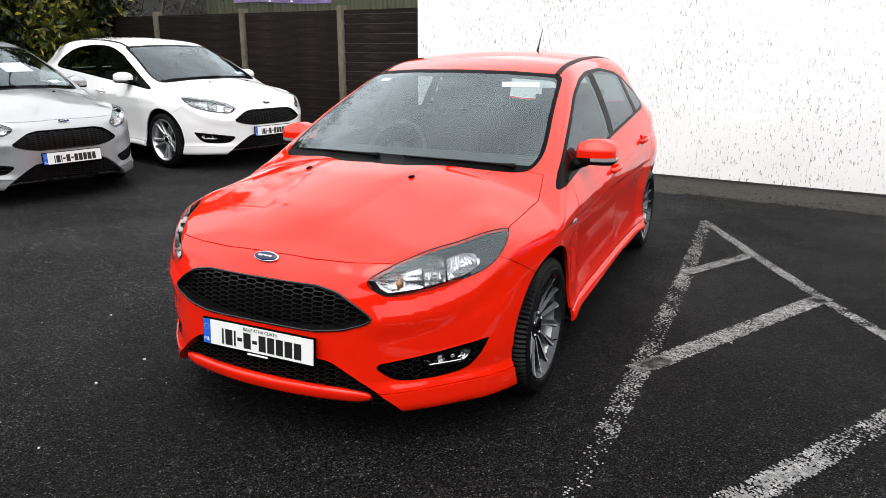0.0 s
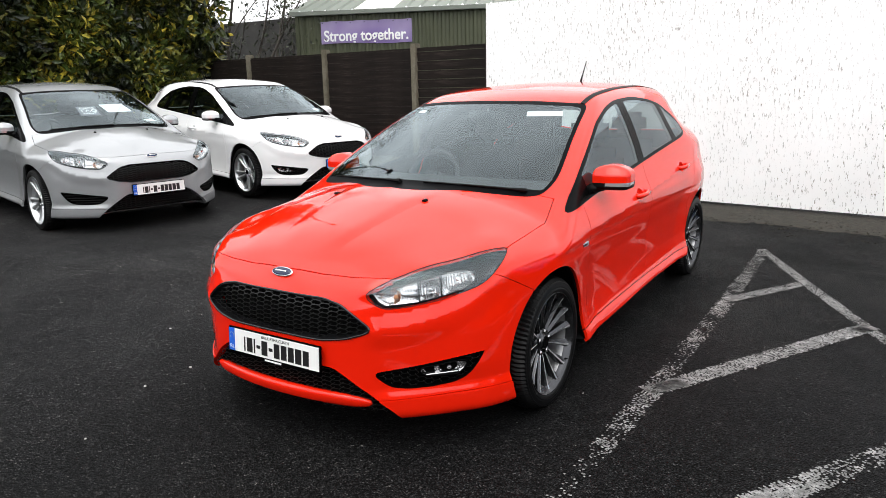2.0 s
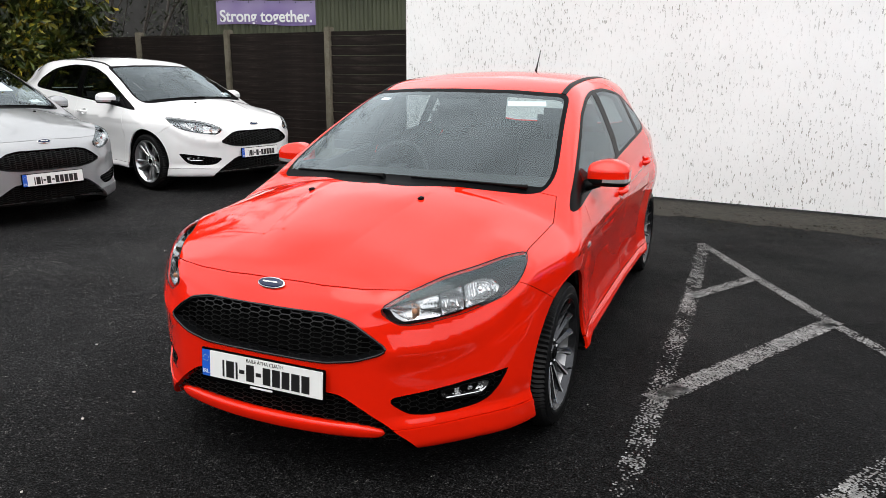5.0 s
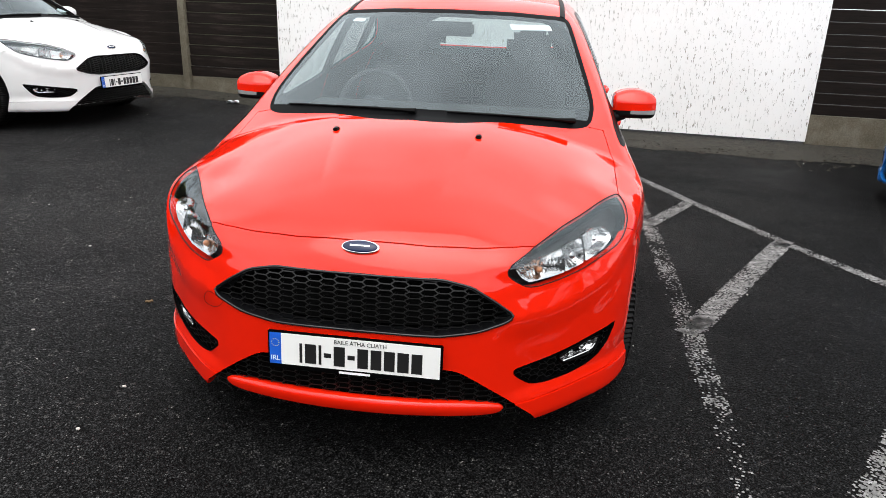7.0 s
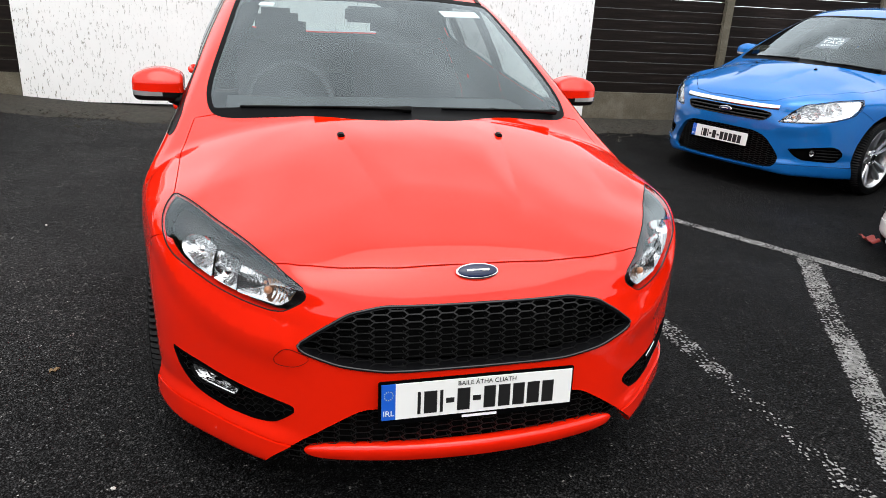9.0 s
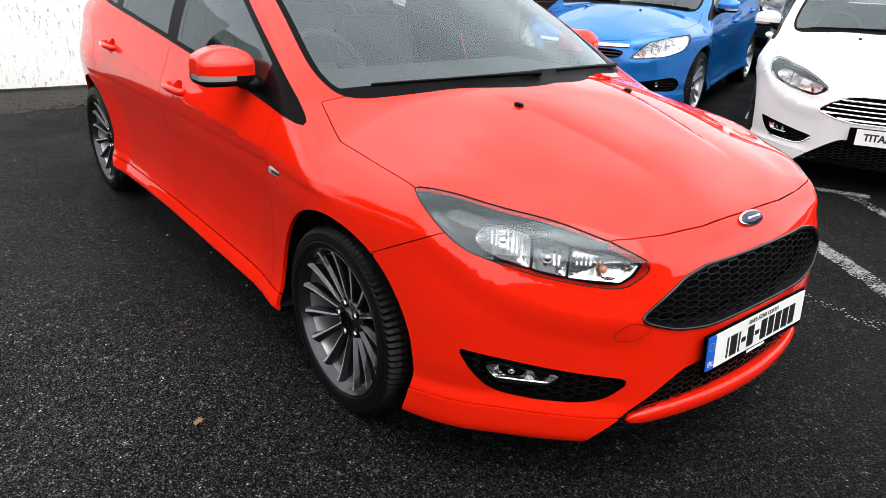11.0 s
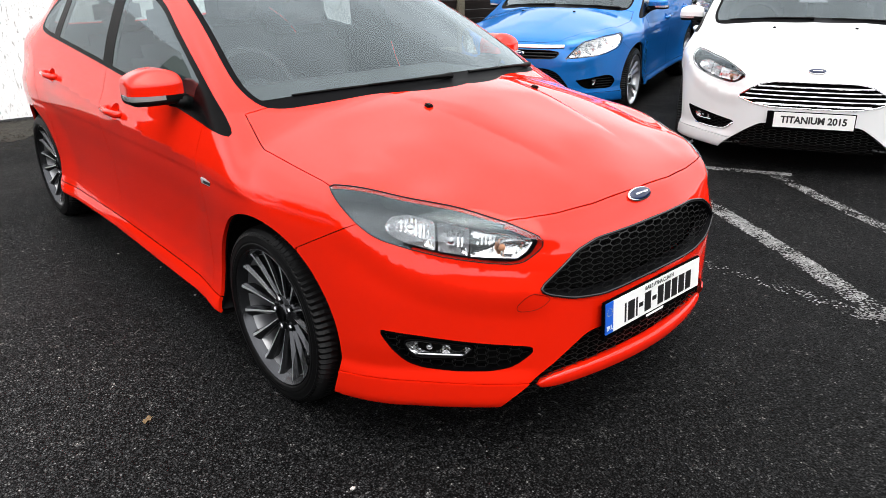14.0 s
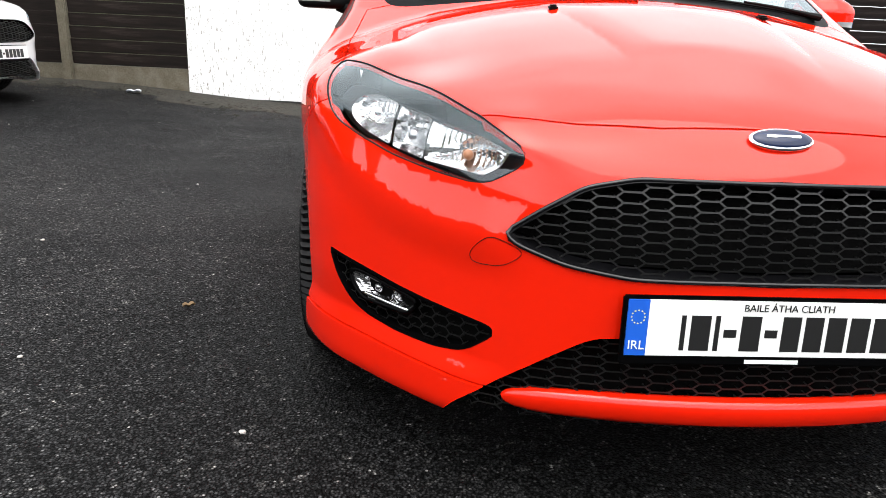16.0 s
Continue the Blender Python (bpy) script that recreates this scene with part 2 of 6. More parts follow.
PLANK = mat("dark_brown_fence_board", (0.03, 0.021, 0.017), 0.75, spec=0.12)
p_n = noise_tex(PLANK, 6.0, 6, 0.7, (0.25, 1.0, 3.0))
link(PLANK, ramp(PLANK, p_n, [(0.3, (0.007, 0.006, 0.0055)), (0.55, (0.018, 0.0135, 0.0115)), (0.75, (0.045, 0.035, 0.031))]), bsdf(PLANK).inputs["Base Color"])
bump(PLANK, p_n, 0.4, 0.006)

CONCRETE = mat("mossy_concrete", (0.22, 0.2, 0.16), 0.9)
c_n = noise_tex(CONCRETE, 3.5, 6, 0.7)
c_f = noise_tex(CONCRETE, 60.0, 3, 0.6)
link(CONCRETE, mix(CONCRETE, 0.35, ramp(CONCRETE, c_n, [(0.3, (0.045, 0.04, 0.018)), (0.5, (0.11, 0.095, 0.06)), (0.75, (0.21, 0.19, 0.15))]),
                   ramp(CONCRETE, c_f, [(0.3, (0.06, 0.055, 0.04)), (0.7, (0.2, 0.18, 0.15))])), bsdf(CONCRETE).inputs["Base Color"])
bump(CONCRETE, c_f, 0.5, 0.004)

SHEDGREEN = mat("green_corrugated_steel", (0.07, 0.085, 0.045), 0.55)
sh = noise_tex(SHEDGREEN, 2.0, 5, 0.65, (1, 1, 0.3))
link(SHEDGREEN, ramp(SHEDGREEN, sh, [(0.3, (0.034, 0.040, 0.018)), (0.7, (0.062, 0.068, 0.034))]), bsdf(SHEDGREEN).inputs["Base Color"])
ROOFGREY = mat("grey_green_roof_sheet", (0.16, 0.18, 0.15), 0.6)
ROOFLIGHT = mat("roof_light_sheet", (0.6, 0.62, 0.56), 0.5)
BANNER = mat("purple_banner", (0.16, 0.09, 0.30), 0.6)
b_n = noise_tex(BANNER, 0.9, 2)
link(BANNER, ramp(BANNER, b_n, [(0.35, (0.12, 0.06, 0.26)), (0.65, (0.30, 0.24, 0.42))]), bsdf(BANNER).inputs["Base Color"])
RENDERGREY = mat("grey_render", (0.20, 0.19, 0.18), 0.9)
r_n = noise_tex(RENDERGREY, 1.5, 6, 0.7)
link(RENDERGREY, ramp(RENDERGREY, r_n, [(0.3, (0.04, 0.038, 0.035)), (0.7, (0.11, 0.105, 0.10))]), bsdf(RENDERGREY).inputs["Base Color"])

OLDWALL = mat("dark_stained_render", (0.03, 0.03, 0.028), 0.9)
o_n = noise_tex(OLDWALL, 1.5, 6, 0.7)
link(OLDWALL, ramp(OLDWALL, o_n, [(0.3, (0.010, 0.010, 0.009)), (0.7, (0.045, 0.043, 0.04))]), bsdf(OLDWALL).inputs["Base Color"])
LEAF = mat("laurel_leaf", (0.05, 0.08, 0.02), 0.4)
oi = LEAF.node_tree.nodes.new("ShaderNodeNewGeometry")
tint = ramp(LEAF, oi.outputs["Random Per Island"], [(0.0, (0.02, 0.04, 0.01)), (0.5, (0.06, 0.09, 0.018)), (0.8, (0.17, 0.185, 0.03)), (1.0, (0.48, 0.40, 0.06))])
# uneven leaf tone; its low end paints the shaded gaps of the hedge
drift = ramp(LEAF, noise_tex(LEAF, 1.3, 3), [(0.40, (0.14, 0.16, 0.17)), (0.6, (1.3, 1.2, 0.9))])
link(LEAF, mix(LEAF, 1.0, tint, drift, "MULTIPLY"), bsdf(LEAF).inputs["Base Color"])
BARK = mat("bark", (0.05, 0.042, 0.035), 0.9)
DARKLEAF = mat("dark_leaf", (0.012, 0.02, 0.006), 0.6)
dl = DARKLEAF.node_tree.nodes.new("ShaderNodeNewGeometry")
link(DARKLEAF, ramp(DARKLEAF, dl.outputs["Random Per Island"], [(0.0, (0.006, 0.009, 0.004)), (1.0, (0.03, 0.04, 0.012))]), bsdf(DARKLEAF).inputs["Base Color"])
GALV = mat("galvanised_steel", (0.18, 0.18, 0.18), 0.5, 0.6)
LITTERRED = mat("red_litter", (0.35, 0.05, 0.04), 0.6)
DRYLEAF = mat("dry_leaf", (0.16, 0.10, 0.045), 0.7)
PEBBLE = mat("pale_pebble", (0.5, 0.48, 0.45), 0.8)
ORANGE = paint("orange_paint", (0.75, 0.06, 0.012))
TAGGREY = mat("grey_tag_card", (0.12, 0.12, 0.14), 0.7)

# ---- mesh helpers ----
def mesh_of(name, verts, faces, material=None, smooth=False, normals=None):
    me = bpy.data.meshes.new(name)
    me.from_pydata([tuple(v) for v in np.asarray(verts, float).tolist()], [], [tuple(int(i) for i in f) for f in (faces.tolist() if isinstance(faces, np.ndarray) else faces)])
    if smooth:
        me.shade_smooth()
    if material:
        me.materials.append(material)
    if normals is not None:
        me.normals_split_custom_set_from_vertices(np.asarray(normals, float).tolist())
    return me


def attach(name, me, parent, label="", at=None):
    ob = new(name, me)
    ob.parent = parent
    if at is not None:
        ob.matrix_basis = at
    return tagged(ob, label)


def part(name, bm, material, parent, label="", smooth=False, at=None):
    me = bpy.data.meshes.new(name)
    bm.to_mesh(me)
    bm.free()
    me.materials.append(material)
    if smooth:
        me.shade_smooth()
    return attach(name, me, parent, label, at)


def thing(name, label, category, group="", kind="", at=None):
    ob = new(name)
    if at is not None:
        ob.matrix_basis = at
    return tagged(ob, label, category, group, kind)


def box(bm, lo, hi, bevel=0.0, m=None):
    r = bmesh.ops.create_cube(bm, size=1.0)["verts"]
    c = [(a + b) / 2 for a, b in zip(lo, hi)]
    s = [b - a for a, b in zip(lo, hi)]
    bmesh.ops.scale(bm, vec=s, verts=r)
    bmesh.ops.translate(bm, vec=c, verts=r)
    if bevel:
        es = list({e for v in r for e in v.link_edges})
        out = bmesh.ops.bevel(bm, geom=es, offset=bevel, segments=2, affect="EDGES")
        r = list({v for f in out["faces"] for v in f.verts} | {v for v in r if v.is_valid})
    if m is not None:
        bmesh.ops.transform(bm, matrix=m, verts=[v for v in r if v.is_valid])
    return r


def tube(bm, points, radius, sides=8, close=True):
    """A round bar along points; radius may be one number or one for each point."""
    pts = [Vector(p) for p in points]
    rad = [radius] * len(pts) if isinstance(radius, (int, float)) else radius
    rings = []
    for i, p in enumerate(pts):
        d = (pts[min(i + 1, len(pts) - 1)] - pts[max(i - 1, 0)]).normalized()
        u = d.cross(Vector((0, 0, 1)))
        if u.length < 0.05:
            u = d.cross(Vector((1, 0, 0)))
        u.normalize()
        w = u.cross(d)
        rings.append([bm.verts.new(p + (u * math.cos(a) + w * math.sin(a)) * rad[i]) for a in [2 * math.pi * k / sides for k in range(sides)]])
    for a, b in zip(rings, rings[1:]):
        for k in range(sides):
            bm.faces.new((a[k], a[(k + 1) % sides], b[(k + 1) % sides], b[k]))
    if close:
        bm.faces.new(rings[0][::-1])
        bm.faces.new(rings[-1])
    return rings


def revolve(profile, steps, axis="x"):
    """Vertices and faces of (along, radius) pairs turned round the axis."""
    vs, fs = [], []
    n = len(profile)
    for k in range(steps):
        a = 2 * math.pi * k / steps
        for s, r in profile:
            vs.append((s, r * math.cos(a), r * math.sin(a)))
    for k in range(steps):
        k2 = (k + 1) % steps
        for i in range(n - 1):
            fs.append((k * n + i, k * n + i + 1, k2 * n + i + 1, k2 * n + i))
    return vs, fs


def text_mesh(body, size, depth=0.001, align="CENTER", bold=0.0):
    cu = bpy.data.curves.new("lettering", "FONT")
    cu.body = body
    cu.size = size
    cu.extrude = depth
    cu.offset = bold
    cu.align_x = align
    cu.align_y = "CENTER"
    ob = bpy.data.objects.new("lettering", cu)
    scene.collection.objects.link(ob)
    me = bpy.data.meshes.new_from_object(ob.evaluated_get(bpy.context.evaluated_depsgraph_get()))
    bpy.data.objects.remove(ob)
    return me


# ---- implicit surfaces for car bodies ----
def curve(xs, ys):
    """A smooth curve through the knots (monotone cubic)."""
    xs, ys = np.array(xs, float), np.array(ys, float)
    h, d = np.diff(xs), np.diff(ys) / np.diff(xs)
    m = np.zeros(len(xs))
    m[0], m[-1] = d[0], d[-1]
    for i in range(1, len(xs) - 1):
        if d[i - 1] * d[i] > 0:
            w1, w2 = 2 * h[i] + h[i - 1], h[i] + 2 * h[i - 1]
            m[i] = (w1 + w2) / (w1 / d[i - 1] + w2 / d[i])

    def f(x):
        x = np.asarray(x, float)
        c = np.clip(x, xs[0], xs[-1])
        i = np.clip(np.searchsorted(xs, c) - 1, 0, len(xs) - 2)
        t = (c - xs[i]) / h[i]
        y = (2 * t**3 - 3 * t**2 + 1) * ys[i] + (t**3 - 2 * t**2 + t) * h[i] * m[i] + (-2 * t**3 + 3 * t**2) * ys[i + 1] + (t**3 - t**2) * h[i] * m[i + 1]
        return y + np.where(x < xs[0], (x - xs[0]) * m[0], 0) + np.where(x > xs[-1], (x - xs[-1]) * m[-1], 0)

    return f


def smax(a, b, k):
    h = np.clip(0.5 + 0.5 * (a - b) / k, 0, 1)
    return a * h + b * (1 - h) + k * h * (1 - h)


def blend(a, b, k):
    """The larger of two fields, rounded with no edge in its curvature."""
    w = k / 2.77
    return np.maximum(a, b) + w * np.log1p(np.exp(-np.abs(a - b) / w))


def smin(a, b, k):
    return -smax(-a, -b, k)


def step01(a, b, x):
    t = np.clip((x - a) / (b - a), 0, 1)
    return t * t * (3 - 2 * t)


def gradient(field, p, e=1e-4):
    g = np.empty_like(p)
    for i in range(3):
        d = np.zeros(3)
        d[i] = e
        a, b = p + d, p - d
        g[:, i] = (field(a[:, 0], a[:, 1], a[:, 2]) - field(b[:, 0], b[:, 1], b[:, 2])) / (2 * e)
    return g


def settle(field, p, rounds=3):
    for _ in range(rounds):
        g = gradient(field, p)
        v = field(p[:, 0], p[:, 1], p[:, 2])
        s = np.clip(v / np.maximum((g * g).sum(1), 0.2), -0.02, 0.02)
        p = p - g * s[:, None]
    return p


def skin(field, lo, hi, h):
    """Triangles of the surface where field is zero (surface nets)."""
    ax = [np.arange(a, b + h, h) for a, b in zip(lo, hi)]
    val = field(ax[0][:, None, None], ax[1][None, :, None], ax[2][None, None, :])
    inside = val < 0
    n = [len(a) for a in ax]
    count = np.zeros([k - 1 for k in n], np.int8)
    for i in (0, 1):
        for j in (0, 1):
            for k in (0, 1):
                count += inside[i:n[0] - 1 + i, j:n[1] - 1 + j, k:n[2] - 1 + k]
    cells = np.argwhere((count > 0) & (count < 8))
    ids = -np.ones(count.shape, int)
    ids[tuple(cells.T)] = np.arange(len(cells))
    acc, cnt = np.zeros((len(cells), 3)), np.zeros(len(cells))
    for axis in range(3):
        for a in (0, 1):
            for b in (0, 1):
                off = np.zeros(3, int)
                off[(axis + 1) % 3], off[(axis + 2) % 3] = a, b
                c0 = cells + off
                c1 = c0.copy()
                c1[:, axis] += 1
                v0, v1 = val[tuple(c0.T)], val[tuple(c1.T)]
                hit = (v0 < 0) != (v1 < 0)
                t = np.where(hit, v0 / np.where(hit, v0 - v1, 1), 0)
                p = c0.astype(float)
                p[:, axis] += t
                acc += p * hit[:, None]
                cnt += hit
    pts = np.array(lo) + h * acc / cnt[:, None]
    quads = []
    for axis in range(3):
        u, w = (axis + 1) % 3, (axis + 2) % 3
        sl0, sl1 = [slice(None)] * 3, [slice(None)] * 3
        sl0[axis], sl1[axis] = slice(0, -1), slice(1, None)
        a, b = inside[tuple(sl0)], inside[tuple(sl1)]
        for flip, mask in ((False, a & ~b), (True, ~a & b)):
            e = np.argwhere(mask)
            e = e[(e[:, u] > 0) & (e[:, w] > 0) & (e[:, u] < n[u] - 1) & (e[:, w] < n[w] - 1)]
            q = []
            for du, dw in ((-1, -1), (0, -1), (0, 0), (-1, 0)):
                c = e.copy()
                c[:, u] += du
                c[:, w] += dw
                q.append(ids[tuple(c.T)])
            q = np.stack(q, 1)
            quads.append(q[:, ::-1] if flip else q)
    q = np.concatenate(quads)
    pts = settle(field, pts, 3)
    return pts, np.concatenate([q[:, [0, 1, 2]], q[:, [0, 2, 3]]])


def cut(v, t, d, where=None):
    """Split the triangles along d = 0 (d: one number for each vertex)."""
    s = d > 0
    k = s[t].sum(1)
    mixed = (k == 1) | (k == 2)
    if where is not None:
        mixed &= where
    if not mixed.any():
        return v, t
    m = t[mixed]
    sm = s[m]
    lone = np.where(sm.sum(1) == 1, 1, 0)[:, None] == sm
    i = lone.argmax(1)
    r = np.arange(len(m))
    a, b, c = m[r, i], m[r, (i + 1) % 3], m[r, (i + 2) % 3]
    e = np.concatenate([np.stack([a, b], 1), np.stack([a, c], 1)])
    e.sort(1)
    key, inv = np.unique(e, axis=0, return_inverse=True)
    inv = inv.reshape(-1)
    d0, d1 = d[key[:, 0]], d[key[:, 1]]
    f = np.clip(d0 / (d0 - d1), 0.001, 0.999)[:, None]
    nv = v[key[:, 0]] * (1 - f) + v[key[:, 1]] * f
    ab, ac = len(v) + inv[:len(m)], len(v) + inv[len(m):]
    nt = np.concatenate([np.stack([a, ab, ac], 1), np.stack([ab, b, c], 1), np.stack([ab, c, ac], 1)])
    return np.concatenate([v, nv]), np.concatenate([t[~mixed], nt])


def inside_poly(p, poly):
    """Signed distance to a closed outline, negative inside."""
    poly = np.array(poly, float)
    away = np.maximum(poly.min(0) - p, p - poly.max(0)).max(1)
    if (away > 0.06).any():
        out = away.copy()
        near = away <= 0.06
        if near.any():
            out[near] = inside_poly(p[near], poly)
        return out
    best = np.full(len(p), 1e9)
    odd = np.zeros(len(p), bool)
    for a, b in zip(poly, np.roll(poly, -1, 0)):
        e, w = b - a, p - a
        t = np.clip((w @ e) / max(e @ e, 1e-12), 0, 1)
        q = w - t[:, None] * e
        best = np.minimum(best, (q * q).sum(1))
        c = ((a[1] > p[:, 1]) != (b[1] > p[:, 1]))
        x = a[0] + (p[:, 1] - a[1]) * e[0] / (e[1] if abs(e[1]) > 1e-12 else 1e-12)
        odd ^= c & (p[:, 0] < x)
    return np.sqrt(best) * np.where(odd, -1, 1)


def soft(poly, r):
    """The outline with its corners rounded over the length r."""
    p = np.array(poly, float)
    out = []
    for a, b, c in zip(np.roll(p, 1, 0), p, np.roll(p, -1, 0)):
        u, w = a - b, c - b
        lu, lw = np.linalg.norm(u), np.linalg.norm(w)
        s = b + u / lu * min(r, 0.45 * lu)
        e = b + w / lw * min(r, 0.45 * lw)
        for t in (0, 0.33, 0.67, 1):
            out.append((1 - t) ** 2 * s + 2 * t * (1 - t) * b + t * t * e)
    return np.array(out)


def even(poly, n):
    """n points at even steps round a closed outline."""
    p = np.vstack([poly, poly[:1]])
    d = np.concatenate([[0], np.cumsum(np.linalg.norm(np.diff(p, axis=0), axis=1))])
    s = np.linspace(0, d[-1], n, endpoint=False)
    return np.stack([np.interp(s, d, p[:, 0]), np.interp(s, d, p[:, 1])], 1)

# ---- the hatchback: its shape ----
M = {}
WHEELS = ((0.0, 0.315), (2.648, 0.315))
W_PLAN = curve([-1, -0.6, -0.4, -0.1, 0.3, 0.8, 1.4, 2.0, 2.5, 2.8, 3.0, 3.2, 3.4, 3.5], [0.80, 0.835, 0.867, 0.890, 0.882, 0.872, 0.872, 0.878, 0.880, 0.858, 0.812, 0.74, 0.64, 0.57])
TUMBLE = curve([-0.65, -0.57, -0.50, -0.44, -0.35, -0.2, -0.08, 0, 0.05, 0.1, 0.2, 0.3, 0.4, 0.5, 0.6, 0.75], [0.03, 0.002, 0.000, 0.016, 0.026, 0.020, 0.004, 0, 0.012, 0.033, 0.08, 0.128, 0.178, 0.235, 0.30, 0.42])
M["nose"] = curve([0, 0.15, 0.3, 0.4, 0.467, 0.55, 0.62, 0.7, 0.782, 0.842, 0.88, 0.95], [-0.842, -0.84, -0.825, -0.80, -0.765, -0.70, -0.635, -0.55, -0.455, -0.34, -0.2, 0.1])
M["nose_up"] = curve([0.1, 0.16, 0.2, 0.35, 0.5, 0.58, 0.64, 0.70, 0.74, 0.80], [0.06, 0.015, 0, 0, 0, 0.005, 0.017, 0.045, 0.075, 0.17])
M["bonnet"] = curve([-0.85, -0.755, -0.6, -0.4, -0.1, 0.1, 0.3, 0.6, 3.6], [0.66, 0.735, 0.805, 0.865, 0.936, 0.966, 0.985, 1.0, 1.02])
M["roof"] = curve([0.8, 1.05, 1.3, 1.7, 2.1, 2.6, 2.9, 3.2, 3.4], [1.29, 1.37, 1.412, 1.442, 1.447, 1.418, 1.385, 1.335, 1.28])


SILL = curve([0.2, 0.5, 1.5, 2.4], [0.256, 0.264, 0.284, 0.290])
LEDGE = curve([-0.33, -0.147, 0.093, 0.25, 0.413], [0.528, 0.539, 0.572, 0.612, 0.684])
SHOULDER = curve([0.2, 0.45, 1.17, 1.44, 2.17, 2.8], [0.738, 0.744, 0.773, 0.797, 0.852, 0.90])


def hatch_field(x, y, z):
    x = np.abs(x)
    lift = step01(0.8, 1.1, z)
    d = z - (0.735 + 0.018 * (y - 0.4) + lift * (0.010 + 0.044 * (y - 0.4)))
    skirt = 0.024 * np.clip((SILL(y) - z) / 0.06, 0, 1) * step01(0.28, 0.40, y) * (1 - step01(2.24, 2.34, y))
    flare = 0
    for wy, wz in WHEELS:
        flare = flare + 0.018 * (1 - step01(0.345, 0.60, np.sqrt((y - wy) ** 2 + (z - wz) ** 2)))
    # crisp line along the doors, with a shallow scoop under it
    g = z - SHOULDER(y)
    line = 0.0055 * np.where(g > 0, np.clip(1 - g / 0.07, 0, 1), np.clip(1 + g / 0.035, 0, 1) ** 2) * step01(0.28, 0.7, y) * (1 - step01(2.3, 2.9, y))
    side = x - (W_PLAN(y) + flare + skirt + line - TUMBLE(d))
    # two creases run down the bonnet and draw together towards the nose
    ridge = 0.268 + 0.17 * (y + 0.1)
    crown = 0.236 * x * x - 0.24 * (smax(ridge - x, 0 * x, 0.005) - smax(ridge - x - 0.035, 0 * x, 0.05)) * step01(-0.66, -0.45, y) * (1 - step01(-0.2, 0.1, y)) - 0.030 * step01(0.38, 0.66, x) * (1 - step01(-0.675, -0.375, y)) - 0.020 * step01(0.55, 0.70, x) * np.exp(-((y + 0.29) / 0.15) ** 2)
    top = (z - (M["bonnet"](y) - crown)) * 0.93
    # the corners stay upright where the nose leans back
    lean = 1 - 0.63 * step01(0.14, 0.50, x)
    front = M["nose"](x) + M["nose_up"](z) * lean + step01(0.48, 0.64, z) * 0.07 * x * x * lean - y
    front = front * 0.8
    rear = y - (3.46 - 0.3 * x * x - 0.25 * np.maximum(z - 0.75, 0) ** 2)
    low = smax(blend(blend(side, top, 0.10), front, 0.10), rear, 0.15)
    low = smax(low, 0.165 + 0.036 * step01(0.0, 0.5, y) + 0.024 * step01(0.5, 1.7, y) - z, 0.03)
    # ledge under the headlamp, and the flared foot of the bumper
    g = z - LEDGE(x + y)
    ledge = 0.011 * np.where(g > 0, np.clip(1 - g / 0.055, 0, 1), 0.5 + 0.5 * np.cos(np.pi * np.clip(-g / 0.10, 0, 1)))
    ledge = ledge * step01(0.40, 0.50, x) * (1 - step01(-0.36, -0.22, y))
    foot = 0.013 * (1 - step01(0.240, 0.288, z)) * step01(0.42, 0.54, x) * (1 - step01(-0.2, 0.0, y))
    # full corners on the bumper
    swell = 0.012 * step01(0.26, 0.36, z) * (1 - step01(0.68, 0.80, z))
    swell = swell * step01(0.44, 0.64, x) * (1 - step01(-0.40, -0.15, y))
    tip = 0.011 * np.exp(-((x - 0.455) / 0.08) ** 2) * step01(0.63, 0.68, z) * (1 - step01(0.71, 0.76, z)) * (1 - step01(-0.70, -0.60, y))
    low = low - ledge - foot - swell - tip
    bow = np.clip(1 - ((z - 1.15) / 0.24) ** 2, 0, 1)
    screen = (0.10 + 2.35 * (z - 0.96) + 0.6 * x * x - 0.05 * bow - y) / 2.5
    roof = z - (M["roof"](y) - 0.13 * x * x)
    hatch = (y - (3.25 + (1.33 - z) * 0.55 - 0.35 * x * x)) / 1.15
    taper = side + 0.06 * step01(1.9, 2.9, y) * step01(0.98, 1.3, z) + 0.10 * step01(2.4, 3.0, y) * step01(0.95, 1.2, z)
    cabin = smax(smax(smax(taper, roof, 0.09), screen, 0.045), hatch, 0.08)
    cabin = smax(cabin, 0.7 - z, 0.02)
    return smin(low, cabin, 0.012)


M["dlo"] = [(0.225, 0.842), (0.53, 0.875), (1.37, 0.955), (1.99, 1.02), (2.36, 1.055), (2.47, 1.08), (2.45, 1.17), (2.22, 1.285), (2.0, 1.325), (1.75, 1.348), (1.45, 1.335), (1.25, 1.30), (1.02, 1.23), (0.6, 1.03)]
BELT = curve([0.20, 0.53, 1.37, 1.99, 2.36, 2.7, 3.4], [0.838, 0.875, 0.955, 1.02, 1.055, 1.07, 1.09])
CHIN = curve([-0.8, -0.70, -0.5, -0.3], [0.234, 0.240, 0.246, 0.240])
M["screen"] = [(-0.1, 0.958), (0.35, 0.945), (0.64, 0.915), (0.69, 0.925), (0.705, 0.98), (0.685, 1.05), (0.588, 1.30), (0.555, 1.325), (0.3, 1.342), (-0.1, 1.348)]
M["bonnet_line"] = [(-0.2, -0.744), (0.0, -0.748), (0.2, -0.742), (0.34, -0.724), (0.445, -0.704), (0.55, -0.66), (0.70, -0.47), (0.775, -0.30), (0.771, -0.21), (0.777, 0.12), (0.74, 0.30), (0.66, 0.27), (0.3, 0.10), (-0.2, 0.06)]
